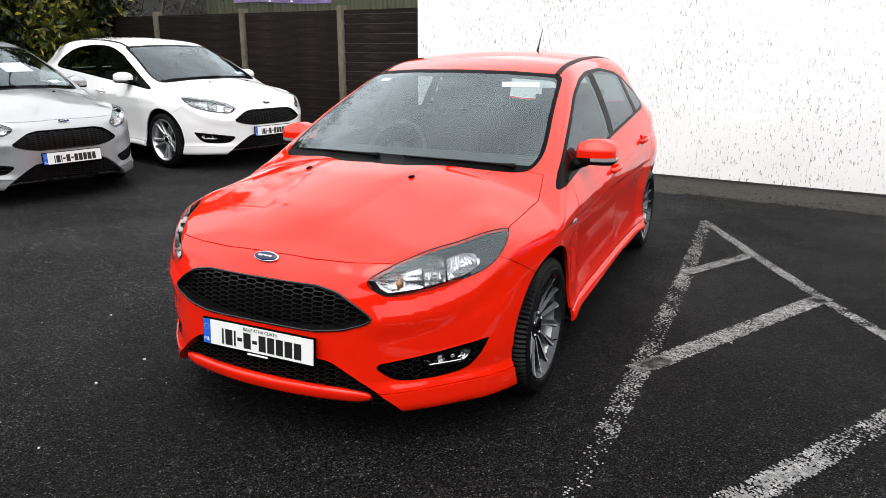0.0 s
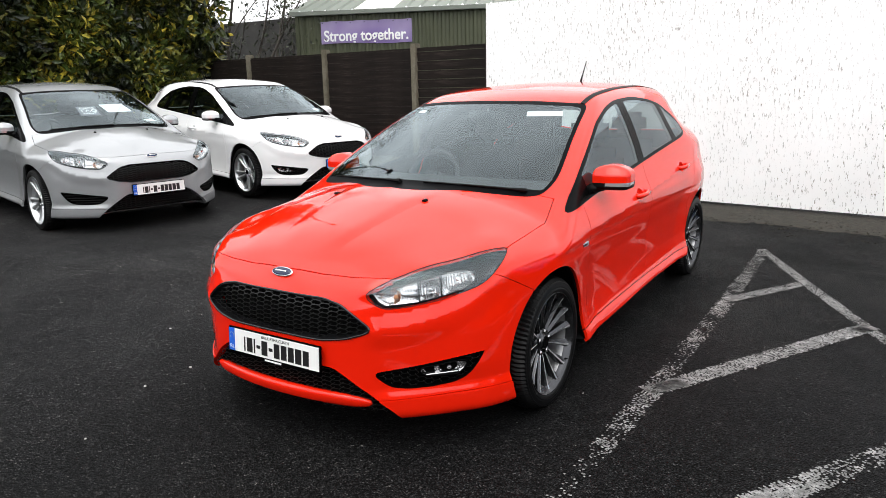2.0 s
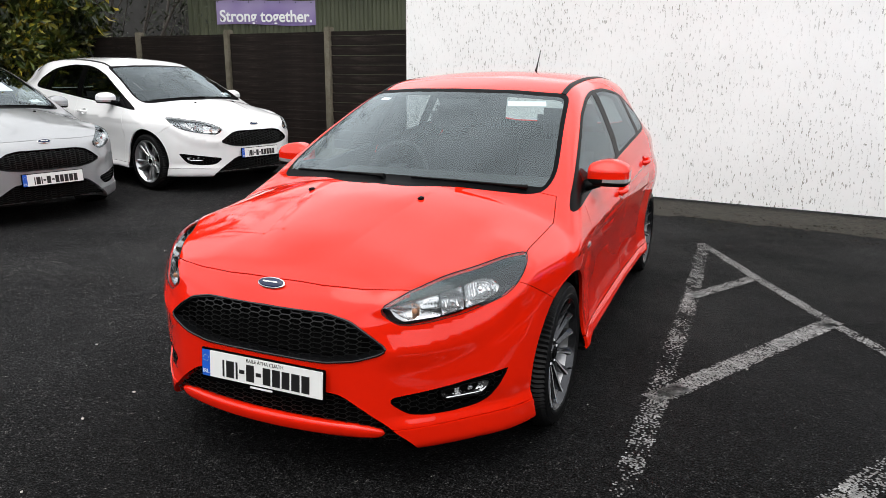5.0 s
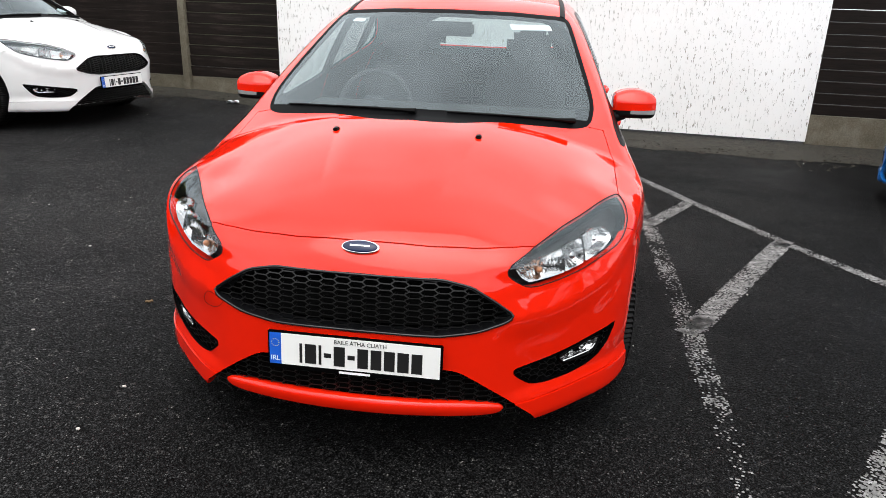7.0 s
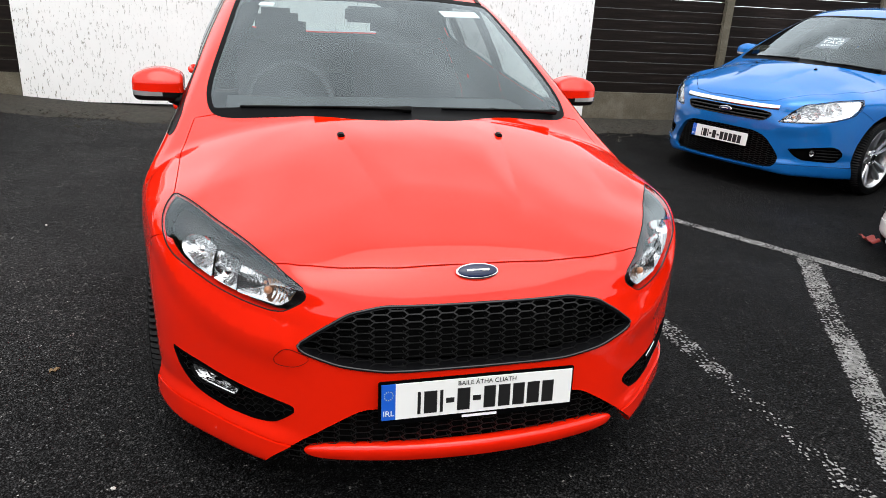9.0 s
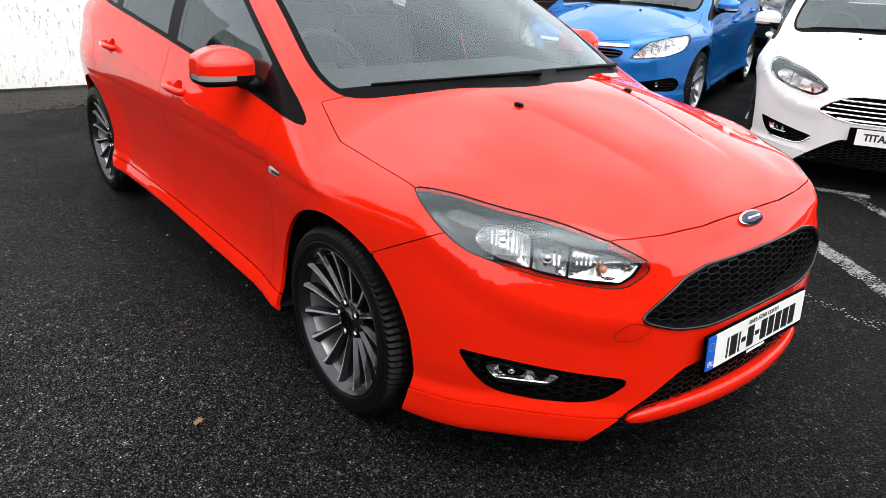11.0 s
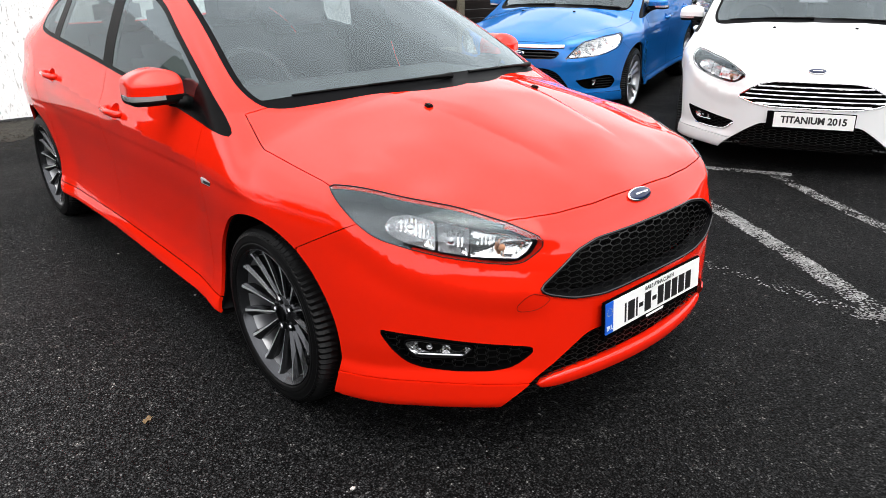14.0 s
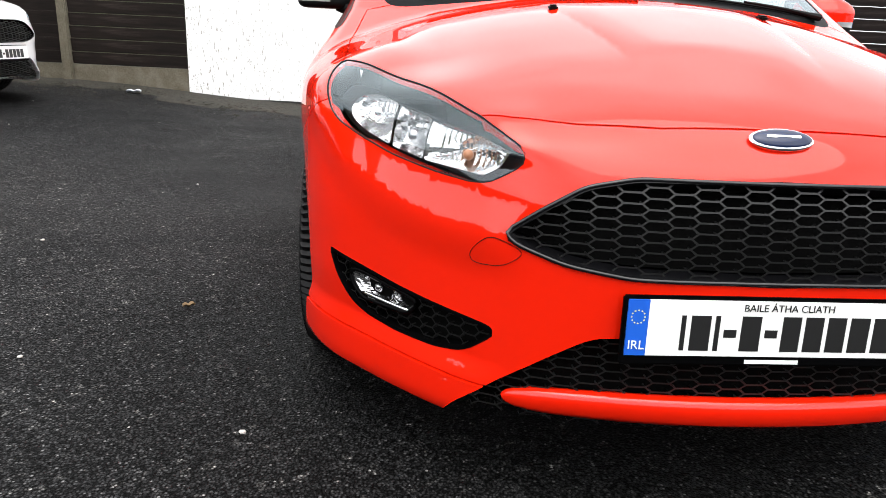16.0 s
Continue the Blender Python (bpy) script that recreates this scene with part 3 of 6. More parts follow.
LAMP_TOP = curve([-0.752, -0.743, -0.717, -0.68, -0.625, -0.563, -0.489, -0.405, -0.235], [0.435, 0.450, 0.475, 0.504, 0.543, 0.583, 0.626, 0.672, 0.772])


def top_z(x, y):
    """Height of the skin at (x, y)."""
    a, b = np.full(x.shape, 0.55), np.full(x.shape, 1.05)
    for _ in range(26):
        m = (a + b) / 2
        ins = hatch_field(x, y, m) < 0
        a, b = np.where(ins, m, a), np.where(ins, b, m)
    return a


ly = np.linspace(-0.235, -0.750, 17)
lx = LAMP_TOP(ly)
M["lamp"] = [(-0.332, 0.656), (-0.310, 0.637), (-0.280, 0.622), (-0.248, 0.609), (-0.20, 0.606), (-0.10, 0.613), (0.07, 0.630), (0.20, 0.650), (0.30, 0.670), (0.352, 0.687), (0.411, 0.715), (0.469, 0.745), (0.515, 0.768)]
M["lamp"] += [(float(p + q), float(r)) for p, q, r in zip(lx, ly, top_z(lx, ly))]
M["fog"] = [(0.33, 0.407), (0.21, 0.398), (-0.054, 0.377), (-0.24, 0.36), (-0.292, 0.354), (-0.305, 0.338), (-0.241, 0.302), (-0.2, 0.287), (-0.121, 0.279), (0.02, 0.279), (0.149, 0.287), (0.215, 0.305), (0.277, 0.35)]
M["grille"] = [(-0.1, 0.642), (0.25, 0.637), (0.335, 0.62), (0.40, 0.58), (0.464, 0.531), (0.44, 0.514), (0.36, 0.488), (0.25, 0.472), (-0.1, 0.464)]
M["lower"] = [(-0.1, 0.372), (0.30, 0.362), (0.346, 0.335), (0.40, 0.298), (0.474, 0.239), (0.54, 0.178), (0.56, 0.10), (-0.1, 0.10)]
M["rear_glass"] = [(-0.1, 1.03), (0.42, 1.04), (0.52, 1.06), (0.46, 1.24), (0.40, 1.27), (-0.1, 1.285)]
M["tail"] = [(3.02, 0.90), (3.2, 0.86), (3.6, 0.86), (3.6, 1.03), (3.2, 1.03)]
HANDLES = ((1.27, 0.80), (2.19, 0.862))
M["kind"], M["plate_z"], M["badge_z"] = "new", 0.393, 0.702
GAP = 0.0017


def seam_lines(v):
    """The gaps between the panels: distance to each, and where it holds."""
    x, y, z = np.abs(v[:, 0]), v[:, 1], v[:, 2]
    lamp = inside_poly(np.stack([x + y, z], 1), M["lamp"])
    out_glass = inside_poly(np.stack([y, z], 1), M["dlo"]) > 0
    bon = inside_poly(np.stack([x, y], 1), M["bonnet_line"])
    yb = -0.19 - np.maximum(z - 0.60, 0) * 1.9
    yr = 2.31 + np.maximum(z - 0.6, 0) * 0.75
    yd = 0.425 + 0.05 * np.abs(z - 0.6)
    return [
        ("bonnet", bon, (z > 0.6) & (y < 0.4) & (lamp > -0.002)),
        ("bumper", (y - yb) * 0.6, (z < 0.75) & (z > 0.55) & (y < 0) & (lamp > 0) & (bon > 0)),
        ("door_front", y - yd, (z > SILL(y)) & (z < BELT(y) + 0.004)),
        ("door_mid", y - 1.455, (z > SILL(y)) & (z < BELT(y)) & out_glass),
        ("door_rear", (y - yr) * 0.85, (z > SILL(y)) & (z < BELT(y) + 0.05) & out_glass),
        ("sill", z - SILL(y), (y > 0.3) & (y < 2.4) & (x > 0.6)),
    ]


def cup_r(y, z):
    """1 on the rim of a door handle's cup."""
    return np.minimum(*[np.sqrt(((y - a + 0.012) / 0.048) ** 2 + ((z - b - 0.002) / 0.034) ** 2) for a, b in HANDLES])


def outlines(v, only=None):
    x, y, z = np.abs(v[:, 0]), v[:, 1], v[:, 2]
    side, xz, uz = np.stack([y, z], 1), np.stack([x, z], 1), np.stack([x + y, z], 1)
    dlo = lambda: inside_poly(side, soft(M["dlo"], 0.07))
    scr = lambda: inside_poly(xz, soft(M["screen"], 0.04))
    rules = {
        "arch": lambda: (np.minimum(np.hypot(y - 0.008, z - 0.303), np.hypot(y - 2.648, z - 0.305)) - 0.349, (x > 0.5) & (z < 0.75)),
        "dlo": lambda: (dlo(), x > 0.45),
        "dlo_in": lambda: (dlo() + 0.018, x > 0.45),
        "bpillar": lambda: (np.abs(y - 1.445 - 0.17 * (z - 0.97)) - 0.055, (x > 0.45) & (dlo() < 0.01)),
        "cpillar": lambda: (np.abs(y - 2.17 + 0.12 * (z - 1.05)) - 0.045, (x > 0.45) & (dlo() < 0.01)),
        "sail": lambda: (0.60 - y, (x > 0.45) & (dlo() < 0.01)),
        "screen": lambda: (scr(), (y < 1.4) & (z > 0.85)),
        "screen_in": lambda: (np.maximum(scr() + 0.018, 0.980 - 0.09 * x * x - z), (y < 1.4) & (z > 0.85)),
        "lamp": lambda: (inside_poly(uz, soft(M["lamp"], 0.014)), (y < 0.1) & (z > 0.5)),
        "fog": lambda: (inside_poly(uz, soft(M["fog"], 0.025)), (y < -0.3) & (z < 0.5)),
        "fog_in": lambda: (inside_poly(uz, soft(M["fog"], 0.025)) + 0.007, (y < -0.3) & (z < 0.5)),
        "grille": lambda: (inside_poly(xz, soft(M["grille"], 0.02)), y < -0.55),
        "grille_in": lambda: (inside_poly(xz, soft(M["grille"], 0.02)) + 0.006, y < -0.55),
        "lower": lambda: (inside_poly(xz, soft(M["lower"], 0.03)), y < -0.55),
        "rear_glass": lambda: (inside_poly(xz, M["rear_glass"]), (y > 2.6) & (z > 0.9)),
        "chin": lambda: (z - CHIN(y), (y < -0.25) & (z < 0.31) & (x > 0.40)),
        "chin_gap": lambda: (np.abs(z - CHIN(y)) - 0.0017, (y < -0.25) & (z < 0.31) & (x > 0.40)),
        "cup": lambda: (cup_r(y, z) * 0.04 - 0.04, (x > 0.7) & (z > 0.7) & (z < 0.95) & (y > 1.1) & (y < 2.4)),
        "tail": lambda: (inside_poly(side, M["tail"]), (y > 2.9) & (x > 0.45)),
        "ditch": lambda: (np.abs(x - 0.545 + 0.02 * (y - 1.2)) - 0.013, (z > 1.27) & (y > 1.02) & (y < 3.2)),
    }
    if only == "names":
        return list(rules)
    if only:
        return rules[only]()
    return {n: f() for n, f in rules.items()}


def hatch_shell(h):
    """The car's skin, cut into its panels: for each, vertices, normals and triangles."""
    v, t = skin(hatch_field, (-1.02, -0.98, 0.1), (1.02, 3.62, 1.52), h)
    for n in outlines(v[:4], "names"):
        d, ok = outlines(v, n)
        v, t = cut(v, t, d, ok[t].any(1))
    for i in range(6):
        for g in (-GAP, GAP):
            _, d, ok = seam_lines(v)[i]
            v, t = cut(v, t, d + g, ok[t].any(1))
    v = settle(hatch_field, v, 1)
    c = v[t].mean(1)
    nrm = gradient(hatch_field, v)
    nrm /= np.linalg.norm(nrm, axis=1)[:, None]
    o = {n: (d < 0) & ok for n, (d, ok) in outlines(c).items()}
    x, y, z = np.abs(c[:, 0]), c[:, 1], c[:, 2]
    keep = ~(o["arch"]) & ~(o["chin_gap"] & ~o["lower"])
    for n, d, ok in seam_lines(c):
        keep &= ~((np.abs(d) < GAP) & ok & ~o["dlo"] & ~o["screen"] & ~o["lamp"])
    s = {n: d for n, d, ok in seam_lines(c)}
    left = c[:, 0] > 0
    down = nrm[t].mean(1)[:, 2] < -0.6
    pick = [
        (down & (z < 0.30) & (y > 0.2), "under"),
        (o["grille_in"], "grille"), (o["grille"], "grille_frame"), (o["lower"], "lower_grille"), (o["fog_in"], "fog"), (o["fog"], "fog_frame"), (o["lamp"], "lamp"),
        (o["screen_in"], "screen"), (o["screen"], "screen_frit"),
        (o["dlo"] & (o["bpillar"] | o["cpillar"] | ~o["dlo_in"] | (o["dlo"] & (y < 0.56))), "window_trim"),
        (o["dlo_in"] & (y < 1.45), "window_front"), (o["dlo_in"] & (y < 2.3), "window_rear"), (o["dlo_in"], "window_quarter"),
        (o["rear_glass"], "rear_glass"), (o["ditch"], "roof_strip"), (o["tail"], "tail_lamp"),
        ((s["bonnet"] < 0) & (z > 0.6) & (y < 0.4), "bonnet"),
        (o["cup"], "cup"), (o["chin"], "chin"),
        ((s["bumper"] < 0) & (z < 0.80) & (y < 0), "bumper"),
        ((s["sill"] < 0) & (y > 0.3) & (y < 2.4) & (x > 0.6), "sill"),
        ((s["door_front"] < 0) & (z < 0.86) & (y < 0.5), "wing"),
        ((z < BELT(y)) & (s["door_front"] > 0) & (y < 1.455), "door_front"),
        ((z < BELT(y)) & (s["door_rear"] < 0) & (y > 1.4), "door_rear"),
    ]
    lab = np.full(len(t), "body", dtype="<U24")
    for m, n in pick[::-1]:
        lab[m] = n
    sided = np.isin(lab, ["fog", "fog_frame", "lamp", "window_trim", "window_front", "window_rear", "window_quarter", "roof_strip", "tail_lamp", "chin", "sill", "wing", "door_front", "door_rear", "cup"])
    lab = np.array([a + ("|l" if b else "|r") if c else a for a, b, c in zip(lab.tolist(), left.tolist(), sided.tolist())], dtype="<U24")
    return v, nrm, t[keep], lab[keep]


def panel(name, v, nrm, tri, depth, material, lift=0.0):
    """A panel with turned-in edges."""
    used, inv = np.unique(tri, return_inverse=True)
    tri = inv.reshape(-1, 3)
    p, n = v[used] + lift * nrm[used], nrm[used]
    e = np.concatenate([tri[:, [0, 1]], tri[:, [1, 2]], tri[:, [2, 0]]])
    key = np.sort(e, 1)
    _, first, cnt = np.unique(key, axis=0, return_index=True, return_counts=True)
    rim = e[first[cnt == 1]]
    verts, norms, faces = [p], [n], [tri]
    if depth and len(rim):
        k = len(p)
        a, b = rim[:, 0], rim[:, 1]
        side = np.cross(p[b] - p[a], n[a] + n[b])
        ln = np.linalg.norm(side, axis=1)
        side = side / np.maximum(ln, 1e-9)[:, None]
        acc = np.zeros_like(p)
        np.add.at(acc, a, side)
        np.add.at(acc, b, side)
        acc = acc / np.maximum(np.linalg.norm(acc, axis=1), 1e-9)[:, None]
        bv, binv = np.unique(rim, return_inverse=True)
        binv = binv.reshape(-1, 2)
        m = len(bv)
        verts += [p[bv], p[bv] - depth * n[bv]]
        norms += [acc[bv], acc[bv]]
        i, j = binv[:, 0] + k, binv[:, 1] + k
        faces += [np.stack([j, i, i + m], 1), np.stack([j, i + m, j + m], 1)]
    return mesh_of(name, np.concatenate(verts), np.concatenate(faces), material, True, np.concatenate(norms))


def corner_limit(y):
    """Half width of the body at y, near its foot."""
    xs = np.linspace(0.3, 1.0, 141)
    ins = hatch_field(xs, np.full(141, float(y)), np.full(141, 0.3)) < 0
    return float(xs[ins].max()) if ins.any() else 0.6


def front_y(x, z, lo=-1.0, hi=0.6):
    """Where the skin lies ahead of (x, z)."""
    x, z = np.asarray(x, float), np.asarray(z, float)
    a, b = np.full(x.shape, lo), np.full(x.shape, hi)
    for _ in range(26):
        m = (a + b) / 2
        ins = hatch_field(x, m, z) < 0
        b, a = np.where(ins, m, b), np.where(ins, a, m)
    return a


def corner_x(u, z):
    """x of the skin where x + y = u, on the car's front corner."""
    u, z = np.asarray(u, float), np.asarray(z, float)
    a, b = np.full(u.shape, 1.2), np.full(u.shape, 0.25)
    for _ in range(26):
        m = (a + b) / 2
        ins = hatch_field(m, u - m, z) < 0
        b, a = np.where(ins, m, b), np.where(ins, a, m)
    return a


def honeycomb(poly, place, cell, thick, back, margin, skip=None):
    """Bars of a flattened honeycomb inside an outline; place(u, w) gives the point on the skin."""
    cw, ch = cell
    a, b = cw * 0.64, cw * 0.36
    poly = np.array(poly)
    lo, hi = poly.min(0) - cell, poly.max(0) + cell
    segs = []
    for i in range(int(math.floor(lo[0] / cw)), int(hi[0] / cw) + 2):
        for j in range(int(math.floor(lo[1] / ch)) - 1, int(hi[1] / ch) + 2):
            cx, cz = i * cw, j * ch + (i % 2) * ch / 2
            segs += [((cx - b, cz + ch / 2), (cx + b, cz + ch / 2)), ((cx + b, cz + ch / 2), (cx + cw - b, cz)), ((cx + cw - b, cz), (cx + b, cz - ch / 2))]
    segs = np.array(segs)
    mid = segs.mean(1)
    segs = segs[inside_poly(mid, poly) < margin]
    if skip is not None:
        segs = segs[~skip(segs.mean(1))]
    if not len(segs):
        return [], []
    vs, fs = [], []
    for p, q in segs:
        d = (q - p) / np.linalg.norm(q - p)
        s = np.array([-d[1], d[0]]) * thick / 2
        p, q = p - d * thick * 0.2, q + d * thick * 0.2
        k = len(vs)
        for w in (p - s, p + s, q + s, q - s):
            vs.append((w, 0))
        for w in (p - s, p + s, q + s, q - s):
            vs.append((w, 1))
        fs += [(k, k + 1, k + 2, k + 3), (k + 4, k + 5, k + 1, k), (k + 3, k + 2, k + 6, k + 7)]
    uw = np.array([w for w, _ in vs])
    deep = np.array([g for _, g in vs])
    pts = place(uw[:, 0], uw[:, 1], back + deep * 0.014)
    return pts, fs


def plate_parts(car, at, marks, word="", county=True):
    """A number plate on its holder, with its marks as plain bars."""
    bm = bmesh.new()
    box(bm, (-0.265, -0.004, -0.064), (0.265, 0.006, 0.058), 0.003)
    holder = part("plate_holder", bm, GLOSSBLACK, car, "black number plate holder", at=at)
    bm = bmesh.new()
    box(bm, (-0.222, -0.0075, -0.046), (0.258, -0.004, 0.052))
    part("number_plate", bm, PLATEWHITE, holder, "white number plate")
    if not word:
        bm = bmesh.new()
        box(bm, (-0.258, -0.0075, -0.046), (-0.222, -0.004, 0.052))
        part("country_band", bm, PLATEBLUE, holder, "blue country band")
        for k in range(12):
            bm = bmesh.new()
            a = radians(30 * k)
            bmesh.ops.create_circle(bm, cap_ends=True, segments=5, radius=0.0016)
            part("star", bm, STARGOLD, holder, at=pose(-0.24 + 0.0115 * math.cos(a), -0.0081, 0.022 + 0.0115 * math.sin(a), 90))
        me = text_mesh("IRL", 0.022, 0.0004)
        me.materials.append(WHITEINK)
        attach("lettering", me, holder, "", pose(-0.24, -0.0085, -0.028, 90))
        if county:
            me = text_mesh("BAILE \u00c1THA CLIATH", 0.0175, 0.0004)
            me.materials.append(INK)
            attach("lettering", me, holder, "", pose(0.02, -0.0085, 0.040, 90))
            bm = bmesh.new()
            box(bm, (-0.045, -0.0055, -0.060), (0.05, -0.0035, -0.053))
            part("dealer_mark", bm, WHITEINK, holder)
        for x0, wid, tall in marks:
            bm = bmesh.new()
            box(bm, (x0, -0.0085, -0.036 + (0.024 if not tall else 0)), (x0 + wid, -0.0070, 0.026 - (0.024 if not tall else 0)))
            part("plate_mark", bm, INK, holder)
    else:
        me = text_mesh(word, 0.062, 0.0004, bold=0.0022)
        me.materials.append(INK)
        attach("lettering", me, holder, "", pose(0.018, -0.0085, 0.003, 90) @ Matrix.Diagonal((0.92, 1, 1, 1)))
    return holder


MARKS = [(-0.165, 0.008, 1), (-0.148, 0.034, 1), (-0.106, 0.008, 1), (-0.09, 0.022, 0), (-0.06, 0.034, 1), (-0.018, 0.022, 0), (0.012, 0.032, 1), (0.052, 0.032, 1), (0.092, 0.032, 1), (0.132, 0.034, 1), (0.174, 0.032, 1)]


AXLE = 0.293


def wheel_meshes(spokes, dark, lift):
    """Meshes of one road wheel, its axle along x, the outer face towards +x."""
    out = {}
    tyre = [(-0.095, 0.228), (-0.105, 0.262), (-0.102, 0.286), (-0.088, 0.300), (-0.062, 0.305), (-0.060, 0.299), (-0.052, 0.299), (-0.050, 0.306), (-0.014, 0.307), (-0.012, 0.300), (-0.004, 0.300), (-0.002, 0.307), (0.030, 0.3065), (0.032, 0.300), (0.040, 0.300), (0.042, 0.306), (0.064, 0.305), (0.084, 0.300), (0.096, 0.292), (0.1005, 0.284), (0.1025, 0.280), (0.1015, 0.277), (0.1045, 0.262), (0.1035, 0.256), (0.1055, 0.252), (0.102, 0.241), (0.097, 0.236), (0.094, 0.2335), (0.080, 0.227)]
    steps = 184
    vs, fs = revolve(tyre, steps)
    vs = np.array(vs)
    n = len(tyre)
    # tread blocks: cross grooves over the shoulders
    for k in range(steps):
        if k % 2 == 0:
            vs[k * n + 2:k * n + 5, 1:] *= 0.984
            vs[k * n + 16:k * n + 19, 1:] *= 0.978
            vs[k * n + 17:k * n + 19, 0] -= 0.003
        if k % 4 == 1:
            vs[k * n + 7:k * n + 9, 1:] *= 0.988
            vs[k * n + 11:k * n + 13, 1:] *= 0.988
    # flat where it bears on the ground, with a slight bulge
    squash = np.clip(-AXLE - vs[:, 2], 0, 1)
    vs[:, 0] += np.sign(vs[:, 0]) * squash * 0.3
    vs[:, 2] += squash
    out["tyre"] = mesh_of("tyre", vs, fs, RUBBER)
    barrel = [(-0.09, 0.215), (-0.03, 0.200), (0.04, 0.203), (0.0695, 0.2115)]
    vs, fs = revolve(barrel, 72)
    out["rim"] = mesh_of("rim", vs, fs, RIMWELL if dark is DARKALLOY else dark, True)
    lip = [(0.070, 0.2115), (0.081, 0.2205), (0.086, 0.2225), (0.093, 0.2285), (0.0985, 0.2315), (0.1005, 0.2335), (0.098, 0.2355), (0.094, 0.2355)]
    vs, fs = revolve(lip, 96)
    out["rim_lip"] = mesh_of("rim_lip", vs, fs, dark, True)
    # one spoke along +z: a broad canted face, a ridge and a narrow bright flank
    bm = bmesh.new()
    prof = [(0.045, 0.046, 0.0080), (0.085, 0.056, 0.0085), (0.13, 0.064, 0.0105), (0.175, 0.073, 0.0140), (0.205, 0.081, 0.0175), (0.2235, 0.088, 0.0205)]
    rows = []
    for r, xx, w in prof:
        w2 = w * lift
        rows.append([bm.verts.new(c) for c in ((xx - 0.034, -w2 * 0.9, r), (xx - 0.0105, -w2, r), (xx, w2 * 0.12, r), (xx - 0.0015, w2 * 0.62, r), (xx - 0.010, w2, r), (xx - 0.034, w2 * 0.9, r))])
    for a, b in zip(rows, rows[1:]):
        for i in range(5):
            bm.faces.new((a[i], a[i + 1], b[i + 1], b[i]))
    me = bpy.data.meshes.new("spoke")
    bmesh.ops.recalc_face_normals(bm, faces=bm.faces)
    bm.faces.ensure_lookup_table()
    for i, f in enumerate(bm.faces):
        f.material_index = 1 if i % 5 == 2 else 0
    bm.to_mesh(me)
    bm.free()
    me.materials.append(dark)
    me.materials.append(ALLOY if dark is DARKALLOY else dark)
    out["spoke"] = me
    hub = [(0.01, 0.070), (0.034, 0.068), (0.044, 0.060), (0.043, 0.034), (0.048, 0.032), (0.052, 0.029), (0.053, 0.0)]
    vs, fs = revolve(hub, 40)
    out["hub"] = mesh_of("hub", vs, fs, dark, True)
    nut = [(0.03, 0.0115), (0.050, 0.0115), (0.055, 0.009), (0.056, 0)]
    vs, fs = revolve(nut, 6)
    out["wheel_nut"] = mesh_of("wheel_nut", vs, fs, CHROME if dark is not DARKALLOY else DARKCHROME)
    well = [(0.044, 0.0165), (0.0455, 0.0155), (0.0425, 0.0135), (0.040, 0.0)]
    vs, fs = revolve(well, 20)
    out["nut_well"] = mesh_of("nut_well", vs, fs, BLACK, True)
    cap = [(0.050, 0.0285), (0.0565, 0.0275), (0.058, 0.0255), (0.0568, 0.024), (0.058, 0)]
    vs, fs = revolve(cap, 36)
    out["centre_cap"] = mesh_of("centre_cap", vs, fs, GLOSSBLACK, True)
    disc = [(-0.035, 0.07), (-0.035, 0.14), (-0.015, 0.14), (-0.015, 0.07)]
    vs, fs = revolve(disc, 48)
    out["brake_disc"] = mesh_of("brake_disc", vs, fs, IRON)
    bm = bmesh.new()
    box(bm, (-0.05, -0.15, -0.03), (0.016, -0.07, 0.075), 0.012)
    box(bm, (0.0, -0.14, 0.0), (0.026, -0.10, 0.05), 0.008)
    me = bpy.data.meshes.new("brake_caliper")
    bm.to_mesh(me)
    bm.free()
    me.materials.append(IRON)
    out["brake_caliper"] = me
    bm = bmesh.new()
    tube(bm, [(0.088, 0, -0.217), (0.102, 0, -0.209)], [0.004, 0.003], 8)
    me = bpy.data.meshes.new("tyre_valve")
    bm.to_mesh(me)
    bm.free()
    me.materials.append(BLACK)
    out["tyre_valve"] = me
    out["count"] = spokes
    return out


def add_wheel(car, ms, x, y, z, turn=0.0, spin=0.0):
    out = x > 0
    at = pose(x, y, z, 0, 0, (0 if out else 180) + turn)
    w = attach("wheel", ms["rim"], car, "", at)
    attach("tyre", ms["tyre"], w)
    attach("rim_lip", ms["rim_lip"], w)
    n = ms["count"]
    for k in range(n):
        attach("spoke", ms["spoke"], w, "", pose(0, 0, 0, spin + (360 / n * k if n > 10 else 72 * (k // 2) + (-11 if k % 2 else 11))))
    attach("hub", ms["hub"], w, "", pose(0.008, 0, 0))
    attach("centre_cap", ms["centre_cap"], w, "", pose(0.008, 0, 0))
    attach("tyre_valve", ms["tyre_valve"], w, "", pose(0, 0, 0, spin + 40))
    for k in range(5):
        a = radians(spin + 72 * k)
        for name in ("wheel_nut", "nut_well"):
            attach(name, ms[name], w, "", pose(0.007, 0.052 * math.cos(a), 0.052 * math.sin(a)))
    attach("brake_disc", ms["brake_disc"], w)
    attach("brake_caliper", ms["brake_caliper"], w)
    return w


SHELLS = {}


